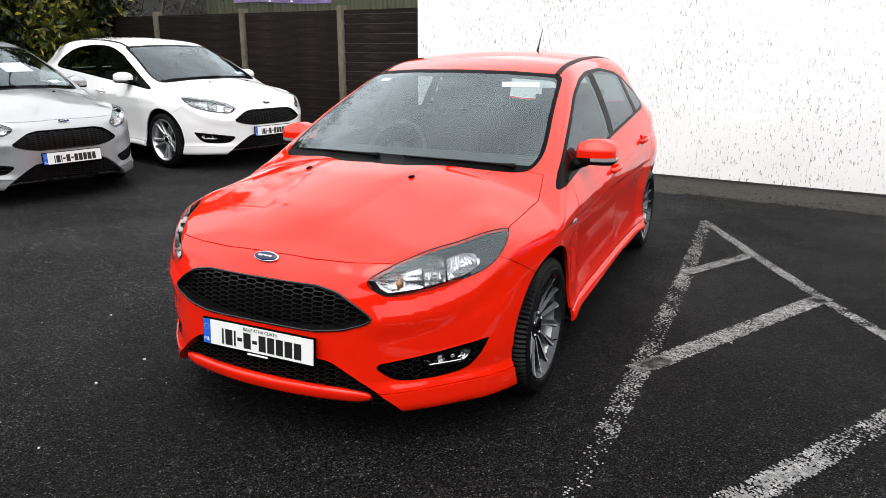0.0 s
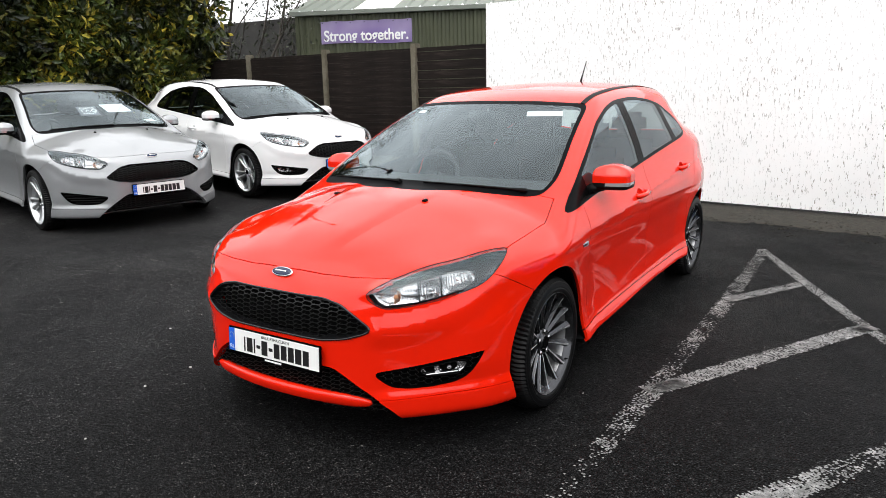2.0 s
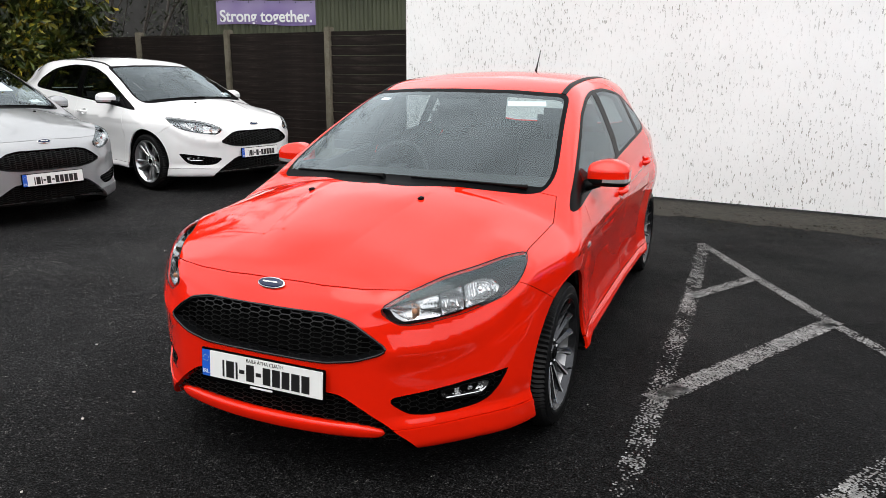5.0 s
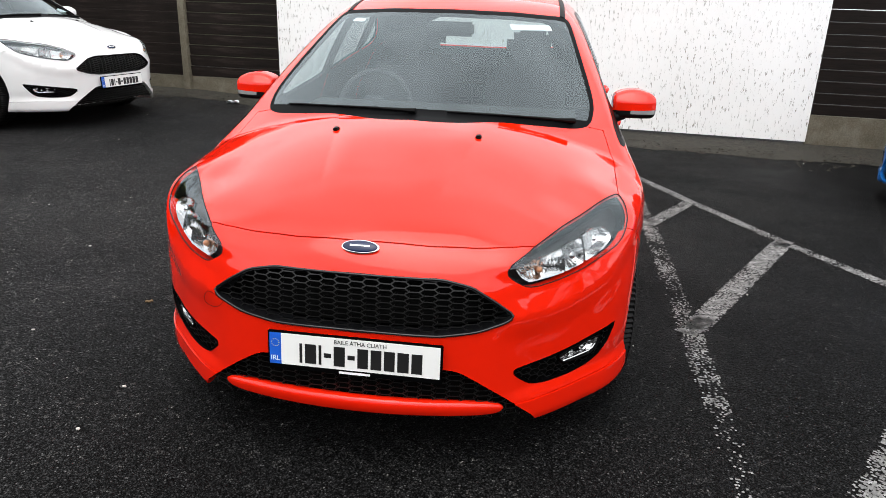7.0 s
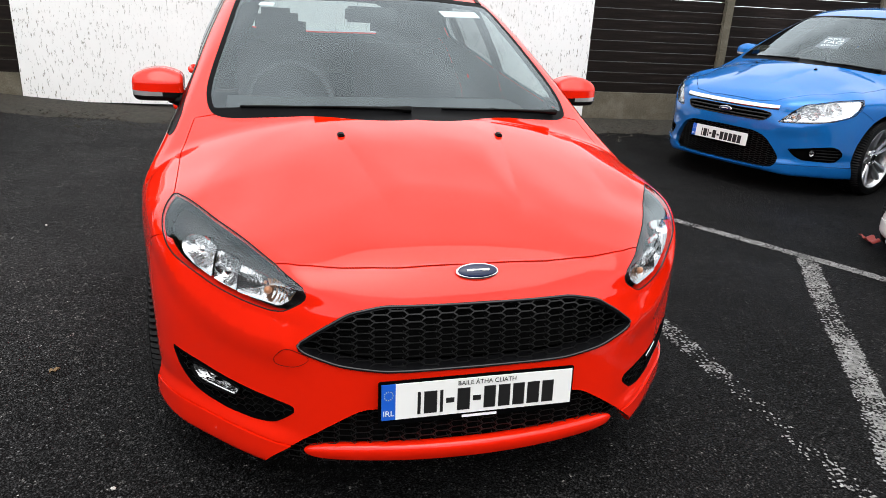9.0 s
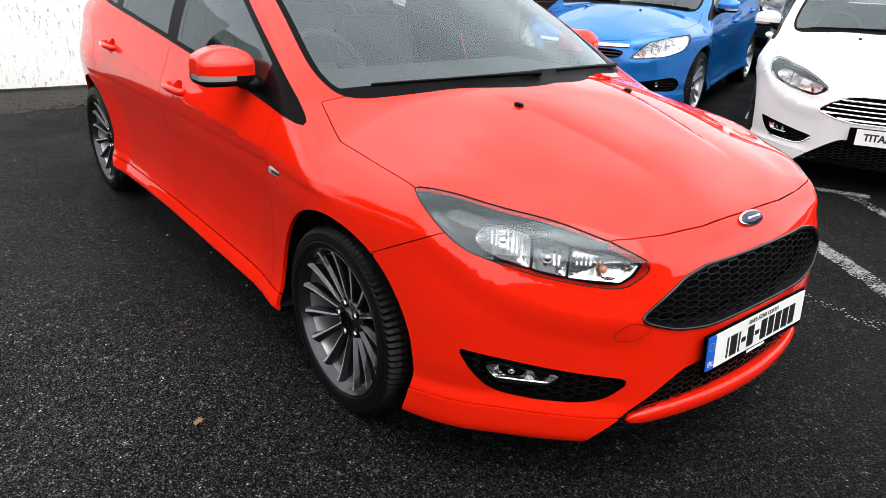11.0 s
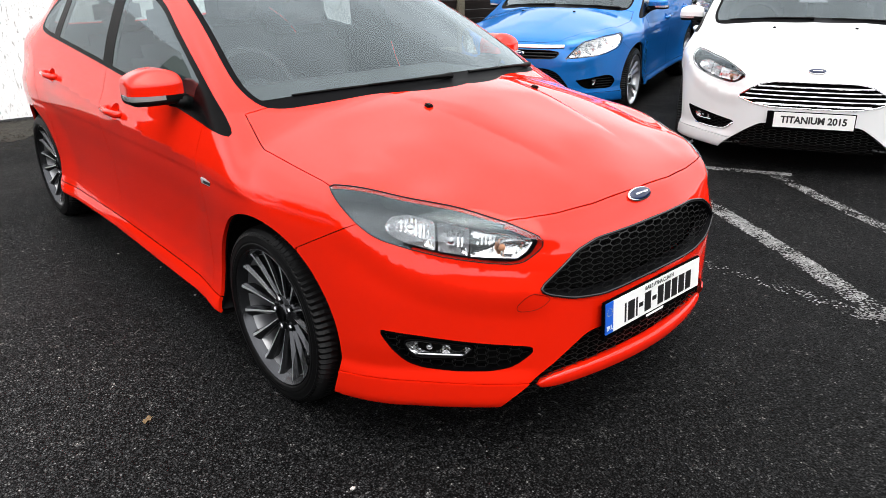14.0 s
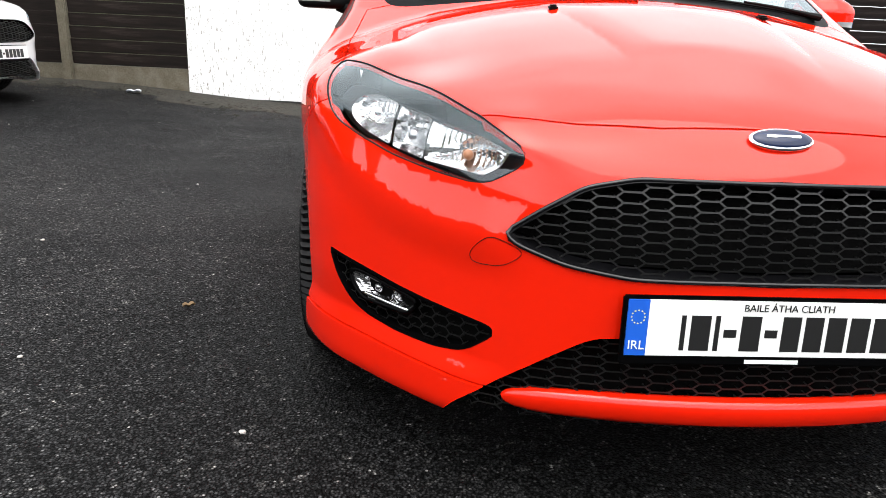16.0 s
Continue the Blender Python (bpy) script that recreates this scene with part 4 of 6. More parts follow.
def panel_meshes(h):
    """The panels of one shell as meshes, made once and shared by the cars."""
    if (M["kind"], h) in SHELLS:
        return SHELLS[M["kind"], h]
    v, nrm, t, lab = hatch_shell(h)
    out = {}
    for n in sorted(set(lab.tolist())):
        tri = t[lab == n]
        kind = n.split("|")[0]
        # near-black sheets set back in the openings stand in for their unlit depth
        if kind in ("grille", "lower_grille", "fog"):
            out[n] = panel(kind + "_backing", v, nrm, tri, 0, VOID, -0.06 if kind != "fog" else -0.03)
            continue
        if kind == "cup":
            deep = 0.024 * np.clip(1 - cup_r(v[:, 1], v[:, 2]) ** 2, 0, 1) ** 0.7
            low = v - nrm * deep[:, None]
            cy = v[tri].mean(1)[:, 1]
            for j, pick in enumerate((cy < 1.7, cy > 1.7)):
                if pick.any():
                    used, inv = np.unique(tri[pick], return_inverse=True)
                    out[n + "|%d" % j] = mesh_of("handle_cup", low[used], inv.reshape(-1, 3), BLACK, True)
            continue
        if kind == "lamp":
            out[n] = panel("lens", v, nrm, tri, 0.004, LENS, -0.001)
            out["housing" + n[4:]] = panel("housing", v, nrm, tri, 0, LAMPDARK, -0.06)
            continue
        lift = {"grille_frame": 0.003, "fog_frame": 0.001, "window_trim": 0.001, "roof_strip": 0.003, "chin": 0.004}.get(kind, 0)
        depth = {"screen": 0.005, "rear_glass": 0.004, "window_front": 0.004, "window_rear": 0.004, "window_quarter": 0.004, "grille_frame": 0.05, "fog_frame": 0.035, "bumper": 0.035, "chin": 0.03}.get(kind, 0.014)
        out[n] = panel(kind, v, nrm, tri, depth, BLACK, lift)
    solid = ~np.isin(np.array([a.split("|")[0] for a in lab.tolist()]), ["screen", "rear_glass", "window_front", "window_rear", "window_quarter", "lamp", "grille", "lower_grille", "fog"])
    out["liner"] = panel("inner_shell", v, nrm, t[solid], 0, INTERIOR, -0.02)
    SHELLS[M["kind"], h] = out
    return out


FOG_LAMP = [(0.225, 0.364), (0.205, 0.376), (0.159, 0.377), (-0.04, 0.363), (-0.060, 0.352), (-0.024, 0.325), (0.165, 0.318), (0.205, 0.338)]
WORDS = {"bonnet": "bonnet", "bumper": "front_bumper", "chin": "bumper_lip", "body": "body_shell", "wing": "front_wing", "door_front": "front_door", "door_rear": "rear_door", "sill": "side_skirt", "under": "underside", "cup": "handle_cup",
         "screen": "windscreen", "rear_glass": "tailgate_window", "screen_frit": "windscreen_border", "window_front": "front_window", "window_rear": "rear_window", "window_quarter": "quarter_window",
         "window_trim": "window_surround", "roof_strip": "roof_strip", "tail_lamp": "tail_lamp", "grille": "grille_backing", "grille_frame": "grille_frame",
         "lower_grille": "lower_grille_backing", "fog": "fog_lamp_backing", "fog_frame": "fog_lamp_bezel", "lamp": "headlamp_lens", "housing": "headlamp_housing", "liner": "inner_shell"}


def build_hatch(label, group, at, colour, h, privacy=True, grille="honeycomb", bezel=GREYRIM, wheels=None, word="", county=True, sport=True, fog="lamp"):
    car = thing("hatchback_car", label, "car", group, at=at)
    look_of = {"screen": SCREEN, "rear_glass": SIDEGLASS, "window_front": SIDEGLASS, "window_rear": PRIVACY if privacy else SIDEGLASS, "window_quarter": PRIVACY if privacy else SIDEGLASS,
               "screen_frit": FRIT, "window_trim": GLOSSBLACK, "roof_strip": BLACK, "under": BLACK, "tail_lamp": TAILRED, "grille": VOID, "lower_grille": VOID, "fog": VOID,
               "grille_frame": bezel, "fog_frame": GLOSSBLACK, "lamp": LENS, "housing": LAMPDARK, "liner": INTERIOR}
    made = {}
    for n, me in panel_meshes(h).items():
        kind = n.split("|")[0]
        ob = attach(WORDS[kind], me, car)
        ob.material_slots[0].link = "OBJECT"
        ob.material_slots[0].material = look_of.get(kind, colour)
        if kind in ("screen", "window_front", "window_rear", "window_quarter", "lamp", "rear_glass"):
            ob.visible_shadow = False
        made[n] = ob
    # wheels
    for x, y in ((0.773, 0.015), (-0.773, 0.015), (0.757, 2.645), (-0.757, 2.645)):
        add_wheel(car, wheels, x, y, AXLE, 0, 12 if x > 0 else 34)
    # wheel housings
    for y in (0.0, 2.648):
        for s in (1, -1):
            vs, fs = [], []
            for k in range(25):
                a = radians(-25 + 230 * k / 24)
                yy = y + 0.362 * math.cos(a)
                for xx in (0.52, min(0.86, float(W_PLAN(yy)) - 0.035, float(-0.02 + corner_limit(yy)))):
                    vs.append((s * xx, y + 0.362 * math.cos(a), 0.315 + 0.362 * math.sin(a)))
            for k in range(24):
                fs.append((2 * k, 2 * k + 1, 2 * k + 3, 2 * k + 2))
            c = len(vs)
            vs.append((s * 0.52, y, 0.3))
            fs += [(2 * k, 2 * k + 2, c) for k in range(24)]
            attach("wheel_housing", mesh_of("wheel_housing", vs, fs, BLACK), car)
    bm = bmesh.new()
    box(bm, (-0.70, -0.55, 0.17), (0.70, 3.2, 0.24), 0.02)
    part("underbody", bm, BLACK, car)
    # grille bars
    def on_front(u, w, back):
        return np.stack([u, front_y(np.abs(u), w) + back, w], 1)
    full = [(x, z) for x, z in M["grille"][1:-1]] + [(-x, z) for x, z in M["grille"][1:-1]][::-1]
    if grille == "honeycomb":
        pts, fs = honeycomb(full, on_front, (0.0425, 0.0178), 0.0032, 0.010, -0.003)
        attach("grille_mesh", mesh_of("grille_mesh", pts, fs, SATIN), car, "black honeycomb grille mesh")
    else:
        for k in range(5):
            z = 0.492 + 0.028 * k
            xs = np.linspace(-0.46, 0.46, 41)
            ok = inside_poly(np.stack([xs, np.full(41, z)], 1), full) < -0.004
            xs = xs[ok]
            if len(xs) < 2:
                continue
            ys = front_y(np.abs(xs), np.full(len(xs), z)) + 0.006
            bm = bmesh.new()
            tube(bm, [(a, b, z) for a, b in zip(xs, ys)], 0.006, 6)
            part("grille_bar", bm, CHROME if grille == "chrome" else SATIN, car)
    ring = even(soft(full, 0.02), 150)
    ring = on_front(ring[:, 0], ring[:, 1], np.full(150, -0.002))
    bm = bmesh.new()
    tube(bm, [tuple(q) for q in ring] + [tuple(ring[0])], 0.0042, 8, False)
    part("grille_bead", bm, CHROME if bezel is CHROME else PIANO, car, "", True)
    lowp = [(x, max(z, 0.185)) for x, z in M["lower"][1:-1]]
    lowp = lowp + [(-x, z) for x, z in lowp[::-1]]
    pts, fs = honeycomb(lowp, on_front, (0.0425, 0.0178), 0.0032, 0.014, -0.002)
    attach("lower_grille_mesh", mesh_of("lower_grille_mesh", pts, fs, SATIN), car)
    for s in (1, -1):
        def on_corner(u, w, back):
            x = corner_x(u, w)
            return np.stack([s * (x - back * 0.7), u - x + back * 0.7, w], 1)
        def ribbon(name, poly, r, back, material, parent, sides=6):
            """A round bead along an outline on the corner."""
            e = even(poly, 90)
            p = on_corner(e[:, 0], e[:, 1], np.full(90, back))
            bm = bmesh.new()
            tube(bm, [tuple(q) for q in p] + [tuple(p[0])], r, sides, False)
            return part(name, bm, material, parent, "", True)

        def dish(name, poly, rim, deep, material, parent, bowls=(), flute=0.0, label=""):
            """A bright bowl inside an outline, with fluted facets."""
            e = even(poly, 96)
            c = e.mean(0)
            rings = np.linspace(0, 1, 15)[1:]
            p2 = np.concatenate([c[None]] + [c + r * (e - c) for r in rings])
            rr = np.concatenate([[0]] + [np.full(96, r) for r in rings])
            back = rim + deep * 0.35 * (1 - rr ** 6)
            for bu, bz, ru, rz in bowls:
                q = ((p2[:, 0] - bu) / ru) ** 2 + ((p2[:, 1] - bz) / rz) ** 2
                back = np.maximum(back, rim + deep * np.clip(1 - q, 0, 1) ** 0.5 * (1 - rr ** 8))
            back = back + flute * (np.abs((p2[:, 0] * 60) % 1 - 0.5) + 0.5 * np.abs((p2[:, 1] * 45) % 1 - 0.5)) * (1 - rr ** 10)
            fs = [(0, 1 + i, 1 + (i + 1) % 96) for i in range(96)]
            for k in range(len(rings) - 1):
                o = 1 + 96 * k
                fs += [(o + i, o + 96 + i, o + 96 + (i + 1) % 96, o + (i + 1) % 96) for i in range(96)]
            return attach(name, mesh_of(name, on_corner(p2[:, 0], p2[:, 1], back), fs if s < 0 else [f[::-1] for f in fs], material), parent, label)

        def bulb(u, z, back, r, material, parent):
            c = on_corner(np.array([u]), np.array([z]), np.array([back]))[0]
            bm = bmesh.new()
            bmesh.ops.create_uvsphere(bm, u_segments=14, v_segments=10, radius=r)
            bmesh.ops.translate(bm, vec=c, verts=bm.verts)
            part("bulb", bm, material, parent, smooth=True)

        fogp = soft(M["fog"], 0.025)
        lit = np.array(FOG_LAMP if fog != "round" else [(0.06 + 0.036 * math.cos(a), 0.345 + 0.033 * math.sin(a)) for a in np.linspace(0, 6.28, 25)[:-1]])
        if fog in ("vent", "round"):
            for k in range(5):
                z = 0.297 + 0.0235 * k
                us = np.linspace(-0.3, 0.4, 80)
                ok = inside_poly(np.stack([us, np.full(80, z)], 1), fogp) < -0.008
                if fog == "round":
                    ok &= inside_poly(np.stack([us, np.full(80, z)], 1), lit) > 0.004
                    ok &= us > lit[:, 0].max()
                if ok.sum() > 2:
                    bm = bmesh.new()
                    tube(bm, [tuple(q) for q in on_corner(us[ok], np.full(ok.sum(), z), np.full(ok.sum(), 0.012))], 0.0055, 6)
                    part("vent_slat", bm, BLACK, car)
        else:
            pts, fs = honeycomb(M["fog"], on_corner, (0.045, 0.0215), 0.0034, 0.008, -0.006, lambda m: (inside_poly(m, lit) < 0.006) | ((m[:, 0] > -0.06) & (m[:, 0] < 0.2) & (m[:, 1] > 0.345)))
            attach("fog_lamp_mesh", mesh_of("fog_lamp_mesh", pts, fs if s > 0 else [f[::-1] for f in fs], SATIN), car)
        if fog != "vent":
            lit = soft(lit, 0.014)
            fogl = dish("fog_lamp", lit, 0.010, 0.030, REFLECTOR, car, [(0.12, 0.347, 0.07, 0.03), (0.0, 0.345, 0.05, 0.024)] if fog != "round" else (), 0.002, "clear fog lamp")
            bulb(0.12 if fog != "round" else 0.06, 0.347, 0.026, 0.010, DARKCHROME, fogl)
            if fog != "round":
                us = np.linspace(0.172, -0.02, 12)
                bm = bmesh.new()
                tube(bm, [tuple(q) for q in on_corner(us, np.full(12, 0.329), np.full(12, 0.010))], 0.0045, 6)
                part("lower_bar", bm, CHROME, fogl, "", True)
            ribbon("lamp_rim", lit, 0.0045, 0.006, GLOSSBLACK, fogl)
        if fog == "trim":
            us = np.array([0.19, 0.1, -0.03, -0.14, -0.20, -0.25, -0.295])
            zs = np.array([0.289, 0.283, 0.282, 0.284, 0.292, 0.312, 0.342])
            bm = bmesh.new()
            tube(bm, [tuple(q) for q in on_corner(us, zs, np.full(7, -0.001))], 0.006, 8)
            part("fog_trim", bm, CHROME, car, "chrome fog lamp trim", True)
        # headlamp insides
        hs = made["housing|l" if s > 0 else "housing|r"]
        if M["kind"] == "new":
            # two bright chambers and the indicator, parted by dark webs
            far = soft([(0.290, 0.702), (0.266, 0.724), (0.20, 0.730), (0.094, 0.718), (0.089, 0.643), (0.20, 0.661), (0.268, 0.681)], 0.012)
            near = soft([(0.082, 0.717), (-0.040, 0.702), (-0.036, 0.630), (0.080, 0.642)], 0.006)
            turn = soft([(-0.047, 0.701), (-0.20, 0.684), (-0.286, 0.664), (-0.262, 0.636), (-0.225, 0.619), (-0.042, 0.629)], 0.008)
            dish("main_reflector", far, 0.012, 0.046, REFLECTOR, hs, [(0.185, 0.692, 0.090, 0.046)], 0.005)
            dish("dip_reflector", near, 0.012, 0.040, REFLECTOR, hs, [(0.022, 0.672, 0.066, 0.042)], 0.005)
            dish("indicator_reflector", turn, 0.010, 0.022, REFLECTOR, hs, [(-0.19, 0.652, 0.06, 0.030)], 0.003)
            bulb(0.19, 0.694, 0.034, 0.012, CHROME, hs)
            bulb(0.03, 0.664, 0.034, 0.014, DARKCHROME, hs)
            bulb(-0.165, 0.648, 0.020, 0.010, AMBER, hs)
        else:
            main = np.array(M["lamp"])
            main = soft(main.mean(0) + 0.9 * (main - main.mean(0)), 0.03)
            dish("main_reflector", main, 0.010, 0.045, REFLECTOR, hs, [(0.20, 0.67, 0.085, 0.055), (0.0, 0.635, 0.07, 0.05), (-0.17, 0.60, 0.05, 0.03)], 0.005)
            bulb(0.2, 0.672, 0.036, 0.014, CHROME, hs)
            bulb(-0.19, 0.60, 0.02, 0.012, AMBER, hs)
        ribbon("lamp_seal", soft(M["lamp"], 0.014), 0.0022, 0.002, SEAL, hs)
        # mirror
        mirror(car, s, colour)
        # door handles
        for y, z in HANDLES:
            handle(car, s, y, z, colour)
    # badge
    bm = bmesh.new()
    bmesh.ops.create_uvsphere(bm, u_segments=32, v_segments=12, radius=1)
    bmesh.ops.scale(bm, vec=(0.058, 0.008, 0.0235), verts=bm.verts)
    tilt = pose(0, float(front_y(np.array([0.0]), np.array([M["badge_z"]]))[0]), M["badge_z"], -28 if M["kind"] == "new" else -8)
    bp = np.array([[0.0, tilt.translation.y, M["badge_z"]]])
    bn = gradient(hatch_field, bp)[0]
    bn /= np.linalg.norm(bn)
    tilt = pose(0, bp[0, 1] + 0.004 * bn[1], bp[0, 2] + 0.004 * bn[2], -math.degrees(math.atan2(bn[2], -bn[1])))
    b = part("badge", bm, CHROME, car, "oval chrome and blue badge", True, tilt)
    bm = bmesh.new()
    bmesh.ops.create_uvsphere(bm, u_segments=32, v_segments=12, radius=1)
    bmesh.ops.scale(bm, vec=(0.053, 0.0085, 0.0195), verts=bm.verts)
    bmesh.ops.translate(bm, vec=(0, -0.0025, 0), verts=bm.verts)
    part("badge_field", bm, BADGEBLUE, b, "", True)
    bm = bmesh.new()
    box(bm, (-0.030, -0.0116, -0.0028), (0.030, -0.0085, 0.0028), 0.001)
    part("badge_mark", bm, WHITEINK, b)
    # plate
    yb = float(front_y(np.array([0.0]), np.array([0.40]))[0])
    plate_parts(car, pose(0, yb - 0.009, M["plate_z"], -4), MARKS, word, county)
    # front lip
    if sport:
        bm = bmesh.new()
        prev = None
        for x in 0.445 * np.sin(np.linspace(-1.5708, 1.5708, 61)):
            f = min(1.0, abs(x) / 0.445)
            e = max(0.03, (1 - f ** 16) ** 0.5 * (1 - 0.2 * f ** 3))
            y = -0.868 + 0.40 * x * x
            zc = 0.232 - 0.012 * f ** 2
            sec = [(0.040, 0.020), (0.014, 0.029), (0.002, 0.022), (0.0, 0.008), (0.004, -0.016), (0.014, -0.027), (0.06, -0.030)]
            row = [bm.verts.new((float(x), float(y + 0.02 + (a - 0.02) * max(e, 0.2)), float(zc + b * e))) for a, b in sec]
            if prev:
                for i in range(6):
                    bm.faces.new((prev[i], prev[i + 1], row[i + 1], row[i]))
            else:
                bm.faces.new(row)
            prev = row
        bm.faces.new(prev[::-1])
        bmesh.ops.recalc_face_normals(bm, faces=bm.faces)
        part("front_lip", bm, colour, car, "body-coloured front lip", True)
    # wipers along the foot of the screen
    for x0, x1, knuckle in ((-0.58, 0.0, 1.0), (0.12, 0.62, 1.0)):
        pts = []
        for f in np.linspace(0, 1, 13):
            x = x0 + (x1 - x0) * f
            z = 0.972 - 0.095 * x * x + (0.012 * (1 - f) if x0 < 0 else 0.004)
            y = float(front_y(np.array([abs(x)]), np.array([z]), -0.2, 0.9)[0])
            pts.append((x, y - 0.006, z + 0.002))
        bm = bmesh.new()
        tube(bm, pts, 0.0040, 6)
        w = part("wiper", bm, BLACK, car)
        bm = bmesh.new()
        tube(bm, [(p[0], p[1] - 0.016, p[2] + 0.004) for p in pts[5:]], [0.003, 0.0035, 0.004, 0.0045, 0.005, 0.006, 0.008, 0.012], 8)
        part("wiper_arm", bm, BLACK, w)
    # washer nozzles
    for s in (1, -1):
        bm = bmesh.new()
        box(bm, (-0.011, -0.016, -0.004), (0.011, 0.012, 0.009), 0.004)
        z = float(M["bonnet"](np.array(-0.095)) - 0.236 * 0.268**2)
        part("washer_nozzle", bm, BLACK, car, at=pose(s * 0.268, -0.095, z + 0.001, 8))
    # aerial
    bm = bmesh.new()
    tube(bm, [(0, 2.44, 1.41), (0, 2.445, 1.435), (0, 2.49, 1.50), (0, 2.56, 1.60)], [0.016, 0.010, 0.0045, 0.003], 8)
    part("aerial", bm, BLACK, car, "short black roof aerial", True)
    cabin_parts(car)
    if sport:
        e = even(soft([(-0.516, 0.49), (-0.512, 0.467), (-0.46, 0.470), (-0.424, 0.500), (-0.455, 0.515), (-0.487, 0.525)], 0.018), 48)
        p = on_front(e[:, 0], e[:, 1], np.full(48, -0.0004))
        bm = bmesh.new()
        tube(bm, [tuple(q) for q in p] + [tuple(p[0])], 0.0007, 5, False)
        part("tow_eye_cover_seam", bm, BLACK, car)
        for s in (1, -1):
            x = float(side_x(np.array([0.36]), np.array([0.685]))[0])
            bm = bmesh.new()
            box(bm, (-0.003, -0.045, -0.011), (0.003, 0.045, 0.011), 0.002)
            mk = part("wing_badge", bm, ALLOY, car, "small chrome wing badge", at=pose(s * x, 0.355, 0.685, 0, 0, 0))
            bm = bmesh.new()
            box(bm, (-0.0042, -0.030, -0.005), (0.0042, 0.020, 0.004))
            part("badge_mark", bm, INK, mk)
    return car, made


def mirror(car, s, colour):
    def fld(x, y, z):
        # boxy shell: flat foot, domed top, a crease across the face, outer end swept back
        top = z - (0.060 - 3.2 * (x + 0.005) ** 2)
        reach = 0.074 - 3.4 * np.maximum(x, 0) ** 2 - 1.2 * np.minimum(x, 0) ** 2
        face = smax(-y - reach, -y - reach + 0.75 * (z - 0.010), 0.006)
        f = smax(smax(top, face, 0.022), smax(np.abs(x) - 0.096, -0.064 - z, 0.03), 0.02)
        return smax(f, y - 0.055, 0.012)
    v, t = skin(fld, (-0.135, -0.12, -0.1), (0.135, 0.1, 0.1), 0.0075)
    lower = lambda p: p[:, 2] + 0.028 - 0.03 * p[:, 0]
    v, t = cut(v, t, lower(v))
    n = gradient(fld, v)
    n /= np.linalg.norm(n, axis=1)[:, None]
    c = v[t].mean(1)
    low = lower(c) < 0
    lampy = low & (c[:, 0] > -0.02) & (c[:, 1] < 0.03) & (lower(c) > -0.017)
    if s < 0:
        v[:, 0] *= -1
        n[:, 0] *= -1
        t = t[:, ::-1]
    v += np.array((s * 0.895, 0.69, 0.976))
    body = attach("mirror_shell", panel("mirror_shell", v, n, t[~low], 0.004, colour), car)
    attach("mirror_base", panel("mirror_base", v, n, t[low & ~lampy], 0.004, BLACK), body)
    attach("indicator", panel("indicator", v, n, t[lampy], 0.004, INDICATOR), body, "clear indicator strip")
    bm = bmesh.new()
    rows = []
    for xx, y0, y1, z0, z1 in ((0.775, 0.60, 0.74, 0.875, 0.935), (0.83, 0.625, 0.735, 0.895, 0.935), (0.86, 0.64, 0.735, 0.905, 0.945)):
        rows.append([bm.verts.new((s * xx, *q)) for q in ((y0, z0), (y1, z0), (y1, z1), (y0, z1))])
    for a, b in zip(rows, rows[1:]):
        for i in range(4):
            bm.faces.new((a[i], a[(i + 1) % 4], b[(i + 1) % 4], b[i]))
    bmesh.ops.recalc_face_normals(bm, faces=bm.faces)
    bmesh.ops.bevel(bm, geom=bm.edges[:], offset=0.008, segments=2, affect="EDGES")
    part("mirror_arm", bm, BLACK, body, "", True)


def side_x(y, z):
    y, z = np.asarray(y, float), np.asarray(z, float)
    a, b = np.full(y.shape, 1.1), np.full(y.shape, 0.3)
    for _ in range(26):
        m = (a + b) / 2
        ins = hatch_field(m, y, z) < 0
        b, a = np.where(ins, m, b), np.where(ins, a, m)
    return a


def handle(car, s, y, z, colour):
    x = float(side_x(np.array([y]), np.array([z]))[0])
    bm = bmesh.new()
    tube(bm, [(s * (x - 0.01), y - 0.085, z), (s * (x + 0.018), y - 0.075, z), (s * (x + 0.028), y, z + 0.003), (s * (x + 0.022), y + 0.07, z + 0.006), (s * (x - 0.01), y + 0.085, z + 0.006)], [0.014, 0.015, 0.014, 0.015, 0.014], 10)
    part("door_handle", bm, colour, car, "", True)


